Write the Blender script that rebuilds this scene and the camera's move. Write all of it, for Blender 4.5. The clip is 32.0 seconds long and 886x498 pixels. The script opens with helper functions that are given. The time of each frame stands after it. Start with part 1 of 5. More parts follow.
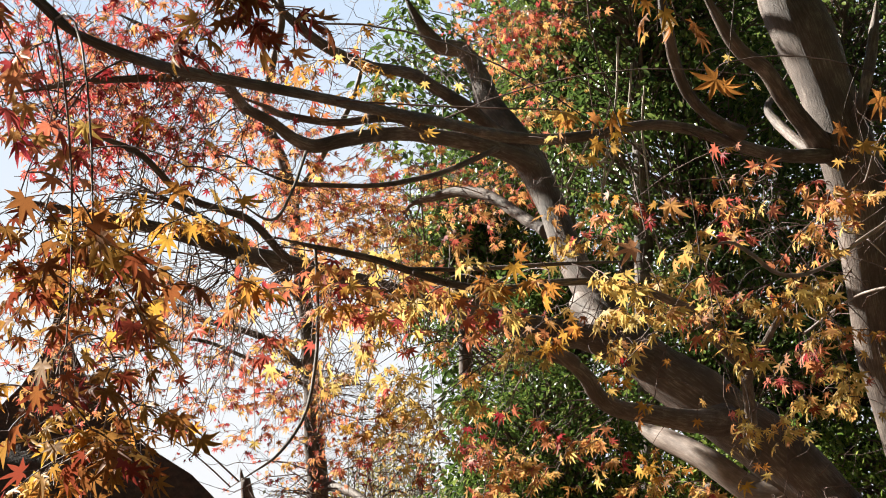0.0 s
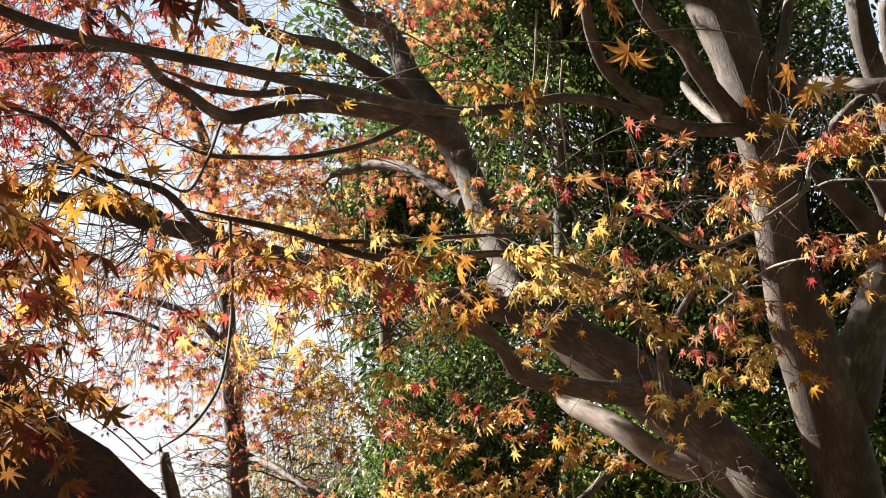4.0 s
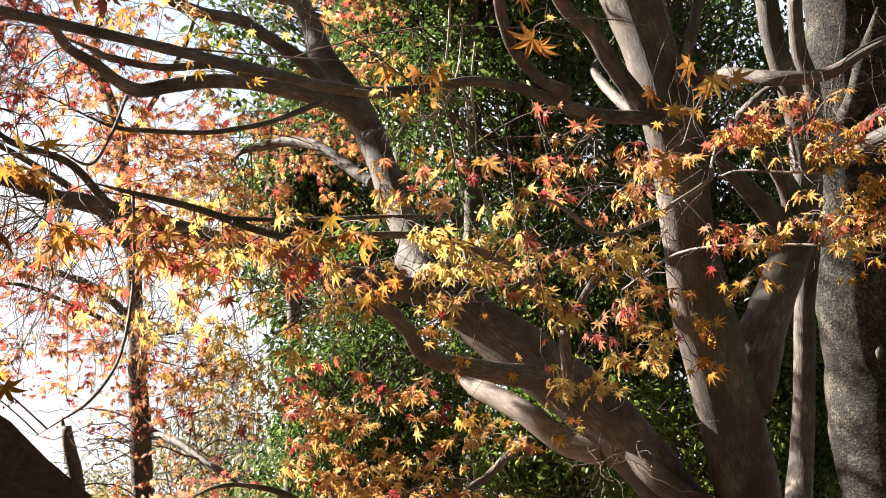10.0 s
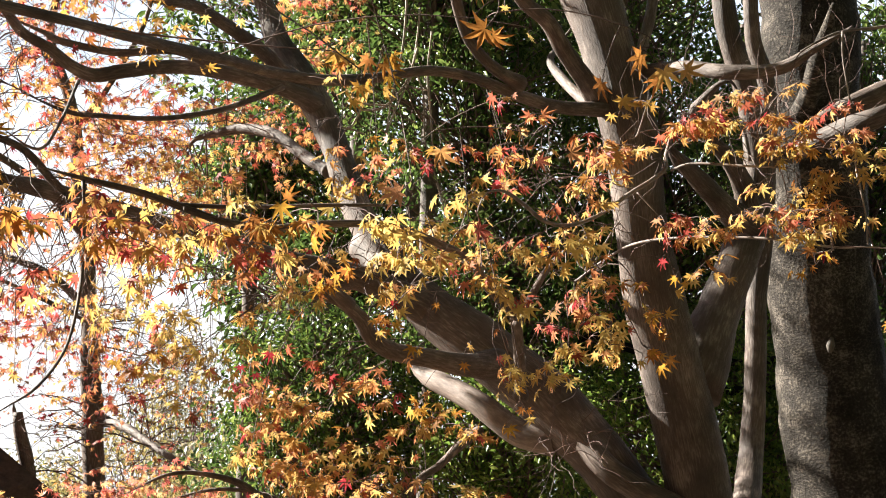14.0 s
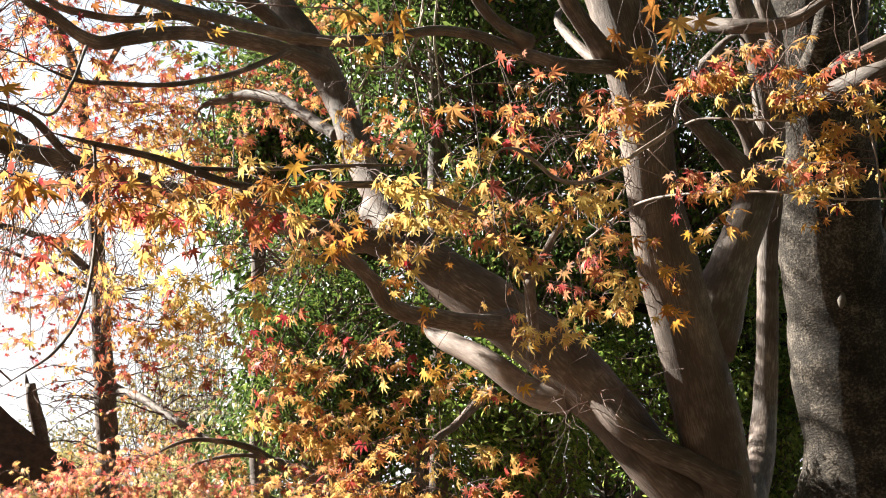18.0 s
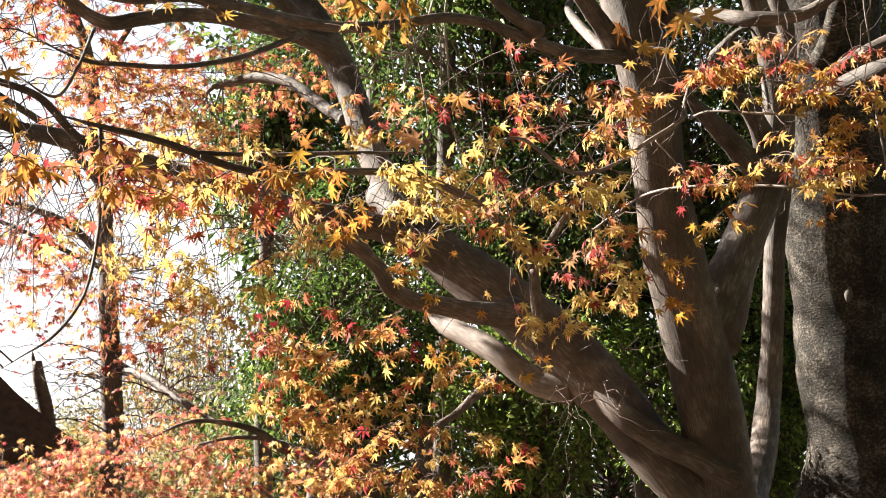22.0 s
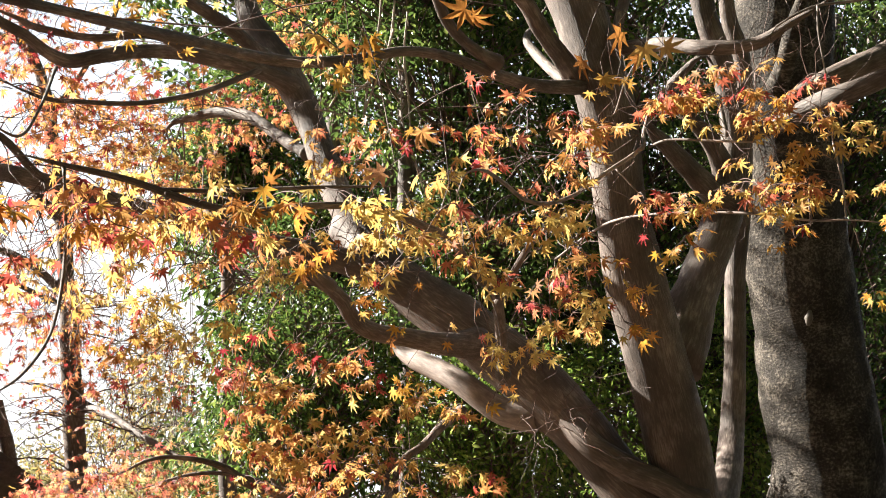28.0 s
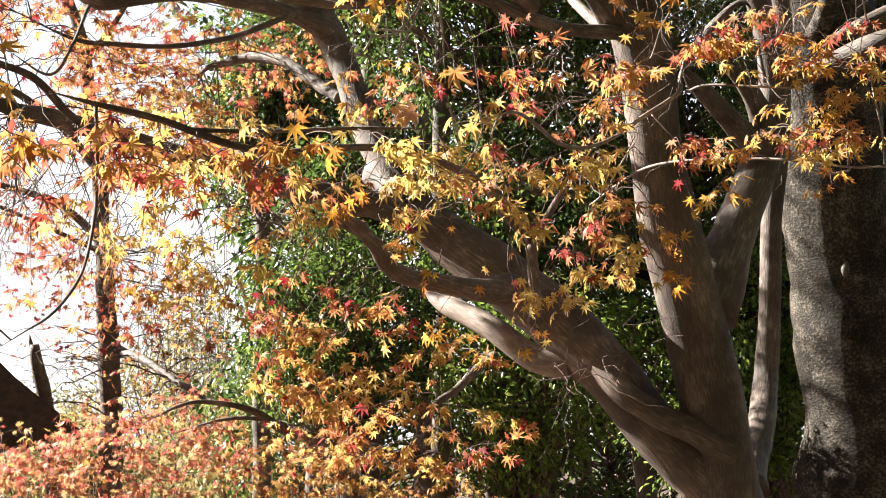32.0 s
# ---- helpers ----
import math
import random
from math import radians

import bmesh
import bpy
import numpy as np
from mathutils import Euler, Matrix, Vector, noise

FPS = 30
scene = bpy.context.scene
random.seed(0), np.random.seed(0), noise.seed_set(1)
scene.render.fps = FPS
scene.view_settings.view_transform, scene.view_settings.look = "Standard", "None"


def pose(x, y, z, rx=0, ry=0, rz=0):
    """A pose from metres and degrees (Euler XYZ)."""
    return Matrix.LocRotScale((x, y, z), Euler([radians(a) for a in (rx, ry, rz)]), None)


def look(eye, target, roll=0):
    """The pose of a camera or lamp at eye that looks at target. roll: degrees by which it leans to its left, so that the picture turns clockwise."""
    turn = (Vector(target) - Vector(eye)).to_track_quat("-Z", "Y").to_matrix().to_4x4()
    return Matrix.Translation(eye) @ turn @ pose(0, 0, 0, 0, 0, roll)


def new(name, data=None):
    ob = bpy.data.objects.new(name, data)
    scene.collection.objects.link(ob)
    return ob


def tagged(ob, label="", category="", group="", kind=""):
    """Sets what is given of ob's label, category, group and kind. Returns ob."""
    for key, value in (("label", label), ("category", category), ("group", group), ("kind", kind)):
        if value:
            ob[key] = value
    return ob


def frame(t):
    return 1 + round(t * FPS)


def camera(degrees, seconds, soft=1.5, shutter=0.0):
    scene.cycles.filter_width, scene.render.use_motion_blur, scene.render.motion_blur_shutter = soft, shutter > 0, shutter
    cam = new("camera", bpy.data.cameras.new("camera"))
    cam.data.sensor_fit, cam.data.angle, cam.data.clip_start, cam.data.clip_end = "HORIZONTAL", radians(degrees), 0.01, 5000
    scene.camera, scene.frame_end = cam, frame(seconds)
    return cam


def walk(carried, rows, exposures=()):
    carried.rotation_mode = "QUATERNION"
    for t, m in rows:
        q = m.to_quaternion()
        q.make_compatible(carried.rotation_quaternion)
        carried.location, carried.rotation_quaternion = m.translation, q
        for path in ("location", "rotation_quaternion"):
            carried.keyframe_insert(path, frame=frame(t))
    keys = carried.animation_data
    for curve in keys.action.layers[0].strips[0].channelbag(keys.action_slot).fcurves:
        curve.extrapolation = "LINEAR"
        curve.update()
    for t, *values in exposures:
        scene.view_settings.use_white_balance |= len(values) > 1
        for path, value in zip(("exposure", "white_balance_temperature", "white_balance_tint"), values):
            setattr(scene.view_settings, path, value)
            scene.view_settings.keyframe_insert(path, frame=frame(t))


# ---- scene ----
PATH = [
    (0, -0.0436, 0.0006, 1.6022, 102.133, 0.486, 7.586),
    (0.5, -0.0427, 0.0016, 1.6023, 101.998, 0.198, 7.449),
    (1, -0.0405, 0.0036, 1.6012, 101.867, -0.092, 7.219),
    (1.5, -0.0375, 0.0061, 1.6002, 101.732, -0.038, 6.227),
    (2, -0.0356, 0.0068, 1.6022, 101.554, 0.403, 5.530),
    (2.5, -0.0329, 0.0077, 1.6006, 101.420, 0.708, 5.386),
    (3, -0.0300, 0.0054, 1.6002, 101.289, 0.885, 5.178),
    (3.5, -0.0295, 0.0044, 1.5990, 101.196, 0.958, 4.907),
    (5.5, -0.0232, -0.0059, 1.5983, 100.790, 1.079, 4.400),
    (6, -0.0216, -0.0073, 1.6000, 100.715, 0.974, 4.247),
    (6.5, -0.0190, -0.0067, 1.6014, 100.658, 0.839, 4.003),
    (7, -0.0170, -0.0044, 1.6018, 100.621, 0.525, 3.504),
    (7.5, -0.0142, -0.0032, 1.6026, 100.551, 0.500, 2.992),
    (8, -0.0108, -0.0028, 1.6021, 100.469, 0.305, 2.490),
    (8.5, -0.0088, -0.0028, 1.6024, 100.444, 0.041, 1.934),
    (9, -0.0075, -0.0042, 1.6025, 100.421, 0.031, 1.490),
    (9.5, -0.0085, -0.0074, 1.6017, 100.347, 0.103, 1.309),
    (10, -0.0091, -0.0075, 1.6008, 100.285, 0.242, 1.228),
    (10.5, -0.0090, -0.0063, 1.6011, 100.229, 0.286, 1.162),
    (11, -0.0065, -0.0030, 1.6012, 100.206, 0.218, 1.005),
    (11.5, -0.0046, 0.0015, 1.6009, 100.162, 0.117, 0.777),
    (12, -0.0020, 0.0017, 1.5995, 100.127, -0.023, 0.552),
    (12.5, -0.0009, 0.0007, 1.5991, 100.077, -0.035, 0.248),
    (13, 0.0000, 0.0000, 1.6000, 100.000, 0.000, -0.000),
    (13.5, 0.0023, -0.0039, 1.6005, 99.942, -0.118, -0.249),
    (14, 0.0025, -0.0063, 1.6005, 99.894, -0.102, -0.468),
    (14.5, 0.0006, -0.0058, 1.6001, 99.837, -0.115, -0.670),
    (16.5, -0.0070, 0.0057, 1.5906, 99.264, 0.430, -0.874),
    (17, -0.0108, 0.0055, 1.5890, 99.029, 0.756, -0.636),
    (17.5, -0.0124, 0.0058, 1.5876, 98.812, 0.915, -0.358),
    (18, -0.0123, 0.0031, 1.5870, 98.598, 0.952, -0.037),
    (18.5, -0.0120, 0.0003, 1.5872, 98.416, 0.843, 0.270),
    (19, -0.0114, -0.0008, 1.5885, 98.236, 0.988, 0.596),
    (19.5, -0.0099, -0.0013, 1.5911, 98.124, 0.867, 0.839),
    (20, -0.0079, -0.0010, 1.5924, 98.067, 0.505, 0.928),
    (20.5, -0.0039, 0.0011, 1.5938, 98.064, 0.124, 0.878),
    (21, 0.0005, 0.0021, 1.5945, 98.056, 0.108, 0.701),
    (21.5, 0.0007, 0.0022, 1.5955, 98.059, -0.133, 0.402),
    (22, 0.0010, 0.0031, 1.5972, 98.012, -0.183, 0.157),
    (22.5, 0.0034, 0.0040, 1.5973, 98.042, -0.235, -0.065),
    (23, 0.0052, 0.0020, 1.5983, 98.075, -0.318, -0.355),
    (23.5, 0.0083, 0.0006, 1.5994, 98.130, -0.269, -0.616),
    (24, 0.0089, -0.0032, 1.5989, 98.217, -0.256, -0.895),
    (24.5, 0.0085, -0.0006, 1.5997, 98.309, -0.111, -1.089),
    (25, 0.0082, -0.0043, 1.5997, 98.420, -0.141, -1.275),
    (25.5, 0.0081, -0.0071, 1.6025, 98.552, -0.221, -1.472),
    (27.5, -0.0050, -0.0149, 1.6026, 99.103, 0.680, -1.442),
    (28, -0.0095, -0.0165, 1.5989, 99.136, 1.035, -1.158),
    (28.5, -0.0054, -0.0132, 1.5961, 99.078, 0.747, -0.921),
    (29, -0.0023, -0.0082, 1.5910, 98.882, 0.600, -0.796),
    (29.5, -0.0015, -0.0048, 1.5893, 98.573, 0.711, -0.679),
    (30, -0.0038, 0.0012, 1.5864, 98.143, 0.732, -0.542),
    (30.5, -0.0056, 0.0073, 1.5845, 97.682, 0.620, -0.384),
    (31, -0.0045, 0.0104, 1.5836, 97.424, 0.465, -0.213),
    (31.5, -0.0042, 0.0093, 1.5826, 97.345, 0.512, -0.059),
    (32, -0.0029, 0.0074, 1.5831, 97.310, 0.399, 0.082),
]
cam = camera(32.39, 32.0, soft=1.0)
walk(cam, [(t, pose(x, y, z, rx, ry, rz)) for t, x, y, z, rx, ry, rz in PATH], exposures=[(0.0, 1.79), (4.5, 1.88), (8.0, 2.09), (13.0, 2.25), (20.0, 2.34), (32.0, 2.46)])

# ---- daylight: low autumn sun from the side, slightly beyond the trees ----
SUN_EL, SUN_DIR = radians(32), Vector((-0.935, 0.355, 0)).normalized()
to_sun = SUN_DIR * math.cos(SUN_EL) + Vector((0, 0, math.sin(SUN_EL)))
world = bpy.data.worlds.new("sky")
scene.world = world
world.use_nodes = True
wn = world.node_tree.nodes
sky = wn.new("ShaderNodeTexSky")
sky.sky_type, sky.sun_disc = "NISHITA", False
sky.sun_elevation, sky.sun_rotation = SUN_EL, math.atan2(SUN_DIR.x, SUN_DIR.y)
sky.dust_density, sky.ozone_density = 1.0, 0.5
world.node_tree.links.new(sky.outputs[0], wn["Background"].inputs[0])
wn["Background"].inputs[1].default_value = 0.009
sun_data = bpy.data.lights.new("sun", "SUN")
sun_data.energy, sun_data.angle, sun_data.color = 5.0, radians(0.5), (1.0, 0.955, 0.85)
sun = new("sun", sun_data)
sun.matrix_world = look(to_sun * 60, (0, 0, 0))


# ---- materials ----
def nodes_of(name):
    m = bpy.data.materials.new(name)
    m.use_nodes = True
    return m, m.node_tree.nodes, m.node_tree.links


def noise_node(n, l, vector, scale, detail=4.0, rough=0.55):
    t = n.new("ShaderNodeTexNoise")
    t.inputs["Scale"].default_value, t.inputs["Detail"].default_value, t.inputs["Roughness"].default_value = scale, detail, rough
    l.new(vector, t.inputs["Vector"])
    return t


def ramp_node(n, l, fac, stops):
    r = n.new("ShaderNodeValToRGB")
    els = r.color_ramp.elements
    while len(els) < len(stops):
        els.new(0.5)
    for e, (pos, col) in zip(els, stops):
        e.position, e.color = pos, (*col, 1)
    l.new(fac, r.inputs[0])
    return r


def bark_material(name, dark, mid, light, along, ridge, bump):
    """Bark on the tubes' own coordinates: u round the limb and v along it, in metres."""
    m, n, l = nodes_of(name)
    uv = n.new("ShaderNodeUVMap")
    mp = n.new("ShaderNodeMapping")
    mp.inputs["Scale"].default_value = (ridge, along, 1)
    l.new(uv.outputs[0], mp.inputs[0])
    co = n.new("ShaderNodeTexCoord")
    fine = noise_node(n, l, mp.outputs[0], 1.0, 6, 0.65)
    spots = noise_node(n, l, co.outputs["Object"], 9.0, 4, 0.6)
    mix = n.new("ShaderNodeMath")
    mix.operation = "MULTIPLY_ADD"
    l.new(fine.outputs[0], mix.inputs[0])
    mix.inputs[1].default_value = 0.6
    half = n.new("ShaderNodeMath")
    half.operation = "MULTIPLY"
    half.inputs[1].default_value = 0.4
    l.new(spots.outputs[0], half.inputs[0])
    l.new(half.outputs[0], mix.inputs[2])
    col = ramp_node(n, l, mix.outputs[0], [(0.32, dark), (0.5, mid), (0.68, light)])
    stain = noise_node(n, l, co.outputs["Object"], 3.2, 5, 0.6)
    wet = ramp_node(n, l, stain.outputs[0], [(0.38, (0.5, 0.48, 0.46)), (0.6, (1.15, 1.12, 1.1))])
    tint = n.new("ShaderNodeMixRGB")
    tint.blend_type, tint.inputs[0].default_value = "MULTIPLY", 1.0
    l.new(col.outputs[0], tint.inputs[1])
    l.new(wet.outputs[0], tint.inputs[2])
    b = n["Principled BSDF"]
    l.new(tint.outputs[0], b.inputs["Base Color"])
    b.inputs["Roughness"].default_value = 0.68
    bp = n.new("ShaderNodeBump")
    bp.inputs["Strength"].default_value, bp.inputs["Distance"].default_value = 0.9, bump
    l.new(mix.outputs[0], bp.inputs["Height"])
    l.new(bp.outputs[0], b.inputs["Normal"])
    return m


bark_maple = bark_material("maple_bark", (0.07, 0.05, 0.041), (0.125, 0.093, 0.078), (0.34, 0.28, 0.24), 18, 110, 0.009)
bark_rough = bark_material("rough_grey_bark", (0.013, 0.011, 0.0095), (0.05, 0.043, 0.037), (0.26, 0.225, 0.19), 60, 26, 0.03)
# near-black colour puts the shade behind the maple into these dead limbs' bark
shaded_bark = bark_material("shaded_dead_bark", (0.006, 0.005, 0.0045), (0.013, 0.011, 0.009), (0.03, 0.025, 0.021), 40, 60, 0.004)
for m in (bark_rough, shaded_bark):
    m.node_tree.nodes["Principled BSDF"].inputs["Specular IOR Level"].default_value = 0.12
grey_or_sunlit_bark = bark_material("grey_twig_and_sunlit_bark", (0.14, 0.11, 0.095), (0.25, 0.2, 0.175), (0.42, 0.36, 0.32), 20, 90, 0.002)
scar_wood = bark_material("weathered_scar_wood", (0.05, 0.042, 0.035), (0.11, 0.095, 0.08), (0.2, 0.175, 0.15), 30, 60, 0.004)
pale_wood = bark_material("pale_bare_wood", (0.2, 0.17, 0.13), (0.38, 0.33, 0.27), (0.5, 0.46, 0.4), 10, 80, 0.002)
twig_mat = bark_material("twig_bark", (0.07, 0.04, 0.035), (0.14, 0.085, 0.07), (0.3, 0.24, 0.19), 20, 200, 0.002)


def leaf_material(name, stops, through_light, gloss=0.52):
    """A thin leaf: a coloured surface that also lets light through; colour from leaf to leaf."""
    m, n, l = nodes_of(name)
    geo, info = n.new("ShaderNodeNewGeometry"), n.new("ShaderNodeObjectInfo")
    add = n.new("ShaderNodeMath")
    add.operation = "ADD"
    l.new(geo.outputs["Random Per Island"], add.inputs[0])
    l.new(info.outputs["Random"], add.inputs[1])
    fr = n.new("ShaderNodeMath")
    fr.operation = "FRACT"
    l.new(add.outputs[0], fr.inputs[0])
    col = ramp_node(n, l, fr.outputs[0], stops)
    co = n.new("ShaderNodeTexCoord")
    blot = noise_node(n, l, co.outputs["Object"], 55.0, 3)
    hsv = n.new("ShaderNodeHueSaturation")
    val = n.new("ShaderNodeMapRange")
    val.inputs["From Min"].default_value, val.inputs["From Max"].default_value = 0.3, 0.7
    val.inputs["To Min"].default_value, val.inputs["To Max"].default_value = 0.75, 1.15
    l.new(blot.outputs[0], val.inputs[0])
    l.new(val.outputs[0], hsv.inputs["Value"])
    l.new(col.outputs[0], hsv.inputs["Color"])
    b = n["Principled BSDF"]
    l.new(hsv.outputs[0], b.inputs["Base Color"])
    b.inputs["Roughness"].default_value = gloss
    b.inputs["Specular IOR Level"].default_value = 0.25 if gloss > 0.4 else 0.6
    tr = n.new("ShaderNodeBsdfTranslucent")
    l.new(hsv.outputs[0], tr.inputs[0])
    mix = n.new("ShaderNodeMixShader")
    mix.inputs[0].default_value = through_light
    l.new(b.outputs[0], mix.inputs[1])
    l.new(tr.outputs[0], mix.inputs[2])
    l.new(mix.outputs[0], n["Material Output"].inputs[0])
    return m


YEL, GOLD, ORA, RED, CRIM, RUST = (0.7, 0.52, 0.18), (0.62, 0.38, 0.115), (0.57, 0.28, 0.105), (0.5, 0.14, 0.095), (0.34, 0.038, 0.05), (0.26, 0.1, 0.035)
PALETTES = {
    "yellow": leaf_material("yellow_maple_leaf", [(0.0, YEL), (0.6, (0.6, 0.42, 0.12)), (0.85, GOLD), (1.0, ORA)], 0.48),
    "amber": leaf_material("amber_maple_leaf", [(0.0, GOLD), (0.35, (0.52, 0.29, 0.045)), (0.75, (0.52, 0.22, 0.055)), (1.0, RUST)], 0.5),
    "orange": leaf_material("orange_maple_leaf", [(0.0, YEL), (0.3, GOLD), (0.75, ORA), (1.0, RED)], 0.48),
    "flame": leaf_material("flame_maple_leaf", [(0.0, GOLD), (0.35, ORA), (0.7, (0.48, 0.14, 0.08)), (1.0, CRIM)], 0.48),
    "red": leaf_material("red_maple_leaf", [(0.0, ORA), (0.35, RED), (0.75, CRIM), (1.0, (0.24, 0.02, 0.02))], 0.5),
    "pink": leaf_material("pink_maple_leaf", [(0.0, (0.66, 0.42, 0.18)), (0.35, (0.62, 0.3, 0.15)), (0.7, (0.56, 0.17, 0.12)), (1.0, (0.44, 0.08, 0.08))], 0.48),
    # rust leaves, darkened and made less translucent for the shade they hang in
    "shaded_rust": leaf_material("shaded_rust_maple_leaf", [(0.0, (0.42, 0.23, 0.05)), (0.35, (0.3, 0.14, 0.04)), (0.7, (0.28, 0.08, 0.03)), (1.0, (0.24, 0.03, 0.03))], 0.38),
}
NAMES = list(PALETTES)
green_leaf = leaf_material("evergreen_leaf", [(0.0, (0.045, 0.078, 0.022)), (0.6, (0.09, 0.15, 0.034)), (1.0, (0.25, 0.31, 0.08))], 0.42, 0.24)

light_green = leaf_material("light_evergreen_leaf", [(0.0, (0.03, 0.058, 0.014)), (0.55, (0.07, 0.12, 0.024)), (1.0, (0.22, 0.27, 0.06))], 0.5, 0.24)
# brighter copy of the evergreen leaf, with sunlight put into its colour
sunlit_green = leaf_material("painted_sunlit_evergreen_leaf", [(0.0, (0.06, 0.11, 0.024)), (0.5, (0.18, 0.28, 0.05)), (1.0, (0.4, 0.46, 0.11))], 0.55, 0.24)
# distance haze is mixed into this paler, greyer leaf colour
hazy_leaf = leaf_material("haze_tinted_leaf", [(0.0, (0.15, 0.16, 0.13)), (0.5, (0.24, 0.23, 0.17)), (1.0, (0.36, 0.3, 0.19))], 0.45)
shrub_leaf = leaf_material("yellowing_shrub_leaf", [(0.0, (0.2, 0.21, 0.08)), (0.5, (0.35, 0.3, 0.12)), (1.0, (0.42, 0.27, 0.1))], 0.45)


def plain_material(name, dark, light, scale, rough, bump):
    m, n, l = nodes_of(name)
    co = n.new("ShaderNodeTexCoord")
    t = noise_node(n, l, co.outputs["Object"], scale, 6, 0.65)
    c = ramp_node(n, l, t.outputs[0], [(0.3, dark), (0.7, light)])
    b = n["Principled BSDF"]
    l.new(c.outputs[0], b.inputs["Base Color"])
    b.inputs["Roughness"].default_value = rough
    bp = n.new("ShaderNodeBump")
    bp.inputs["Distance"].default_value = bump
    l.new(t.outputs[0], bp.inputs["Height"])
    l.new(bp.outputs[0], b.inputs["Normal"])
    return m


soil = plain_material("leaf_strewn_soil", (0.03, 0.02, 0.013), (0.1, 0.06, 0.03), 14, 0.95, 0.03)
thatch = plain_material("dark_roof_bark", (0.05, 0.03, 0.023), (0.12, 0.075, 0.055), 18, 0.9, 0.02)
timber = plain_material("dark_timber", (0.06, 0.04, 0.03), (0.12, 0.08, 0.055), 25, 0.7, 0.004)
plaster = plain_material("grey_plaster", (0.4, 0.37, 0.33), (0.5, 0.47, 0.42), 6, 0.9, 0.002)


# ---- builders ----
rng = np.random.default_rng(7)
SKELETON = {}


def mesh_from(name, verts, faces_flat, sizes, mats, mat_index=None, uvs=None, smooth=False):
    """A mesh from flat arrays."""
    me = bpy.data.meshes.new(name)
    me.vertices.add(len(verts))
    me.vertices.foreach_set("co", np.asarray(verts, dtype=np.float32).ravel())
    me.loops.add(len(faces_flat))
    me.loops.foreach_set("vertex_index", np.asarray(faces_flat, dtype=np.int32))
    me.polygons.add(len(sizes))
    starts = np.concatenate([[0], np.cumsum(sizes)[:-1]]).astype(np.int32)
    me.polygons.foreach_set("loop_start", starts)
    for m in mats:
        me.materials.append(m)
    if mat_index is not None:
        me.polygons.foreach_set("material_index", np.asarray(mat_index, dtype=np.int32))
    if smooth:
        me.polygons.foreach_set("use_smooth", np.ones(len(sizes), dtype=bool))
    if uvs is not None:
        layer = me.uv_layers.new(name="UVMap")
        layer.data.foreach_set("uv", np.asarray(uvs, dtype=np.float32).ravel())
    me.update(calc_edges=True)
    me.validate()
    return me


def thing(name, at, label, category, group=""):
    ob = new(name)
    ob.location = at
    ob.empty_display_size = 0.2
    bpy.context.view_layer.update()
    return tagged(ob, label, category, group)


def part_mesh(name, me, parent, label="", kind=""):
    ob = new(name, me)
    ob.parent = parent
    ob.matrix_parent_inverse = Matrix.Translation(parent.location).inverted()
    return tagged(ob, label, "", "", kind)


def spline(pts, step):
    """Catmull-Rom through (x, y, z, r), sampled about every step metres."""
    p = np.asarray(pts, dtype=float)
    p = np.vstack([2 * p[0] - p[1], p, 2 * p[-1] - p[-2]])
    p[0, 3], p[-1, 3] = p[1, 3], p[-2, 3]
    out = []
    for i in range(1, len(p) - 2):
        a, b, c, d = p[i - 1:i + 3]
        k = max(2, int(np.linalg.norm(c[:3] - b[:3]) / step))
        for u in np.arange(k) / k:
            out.append(0.5 * (2 * b + (c - a) * u + (2 * a - 5 * b + 4 * c - d) * u * u + (3 * b - a - 3 * c + d) * u ** 3))
    out.append(p[-2])
    out = np.array(out)
    out[:, 3] = np.maximum(out[:, 3], 0.0012)
    return out


def frames_along(q):
    """Tangents and two normals along a line of points."""
    t = np.gradient(q, axis=0)
    t /= np.linalg.norm(t, axis=1)[:, None] + 1e-9
    u = np.zeros_like(t)
    ref = np.array([0, 0, 1.0]) if abs(t[0, 2]) < 0.9 else np.array([1.0, 0, 0])
    for i in range(len(t)):
        ref = ref - t[i] * (ref @ t[i])
        ref /= np.linalg.norm(ref) + 1e-9
        u[i] = ref
    return t, u, np.cross(t, u)


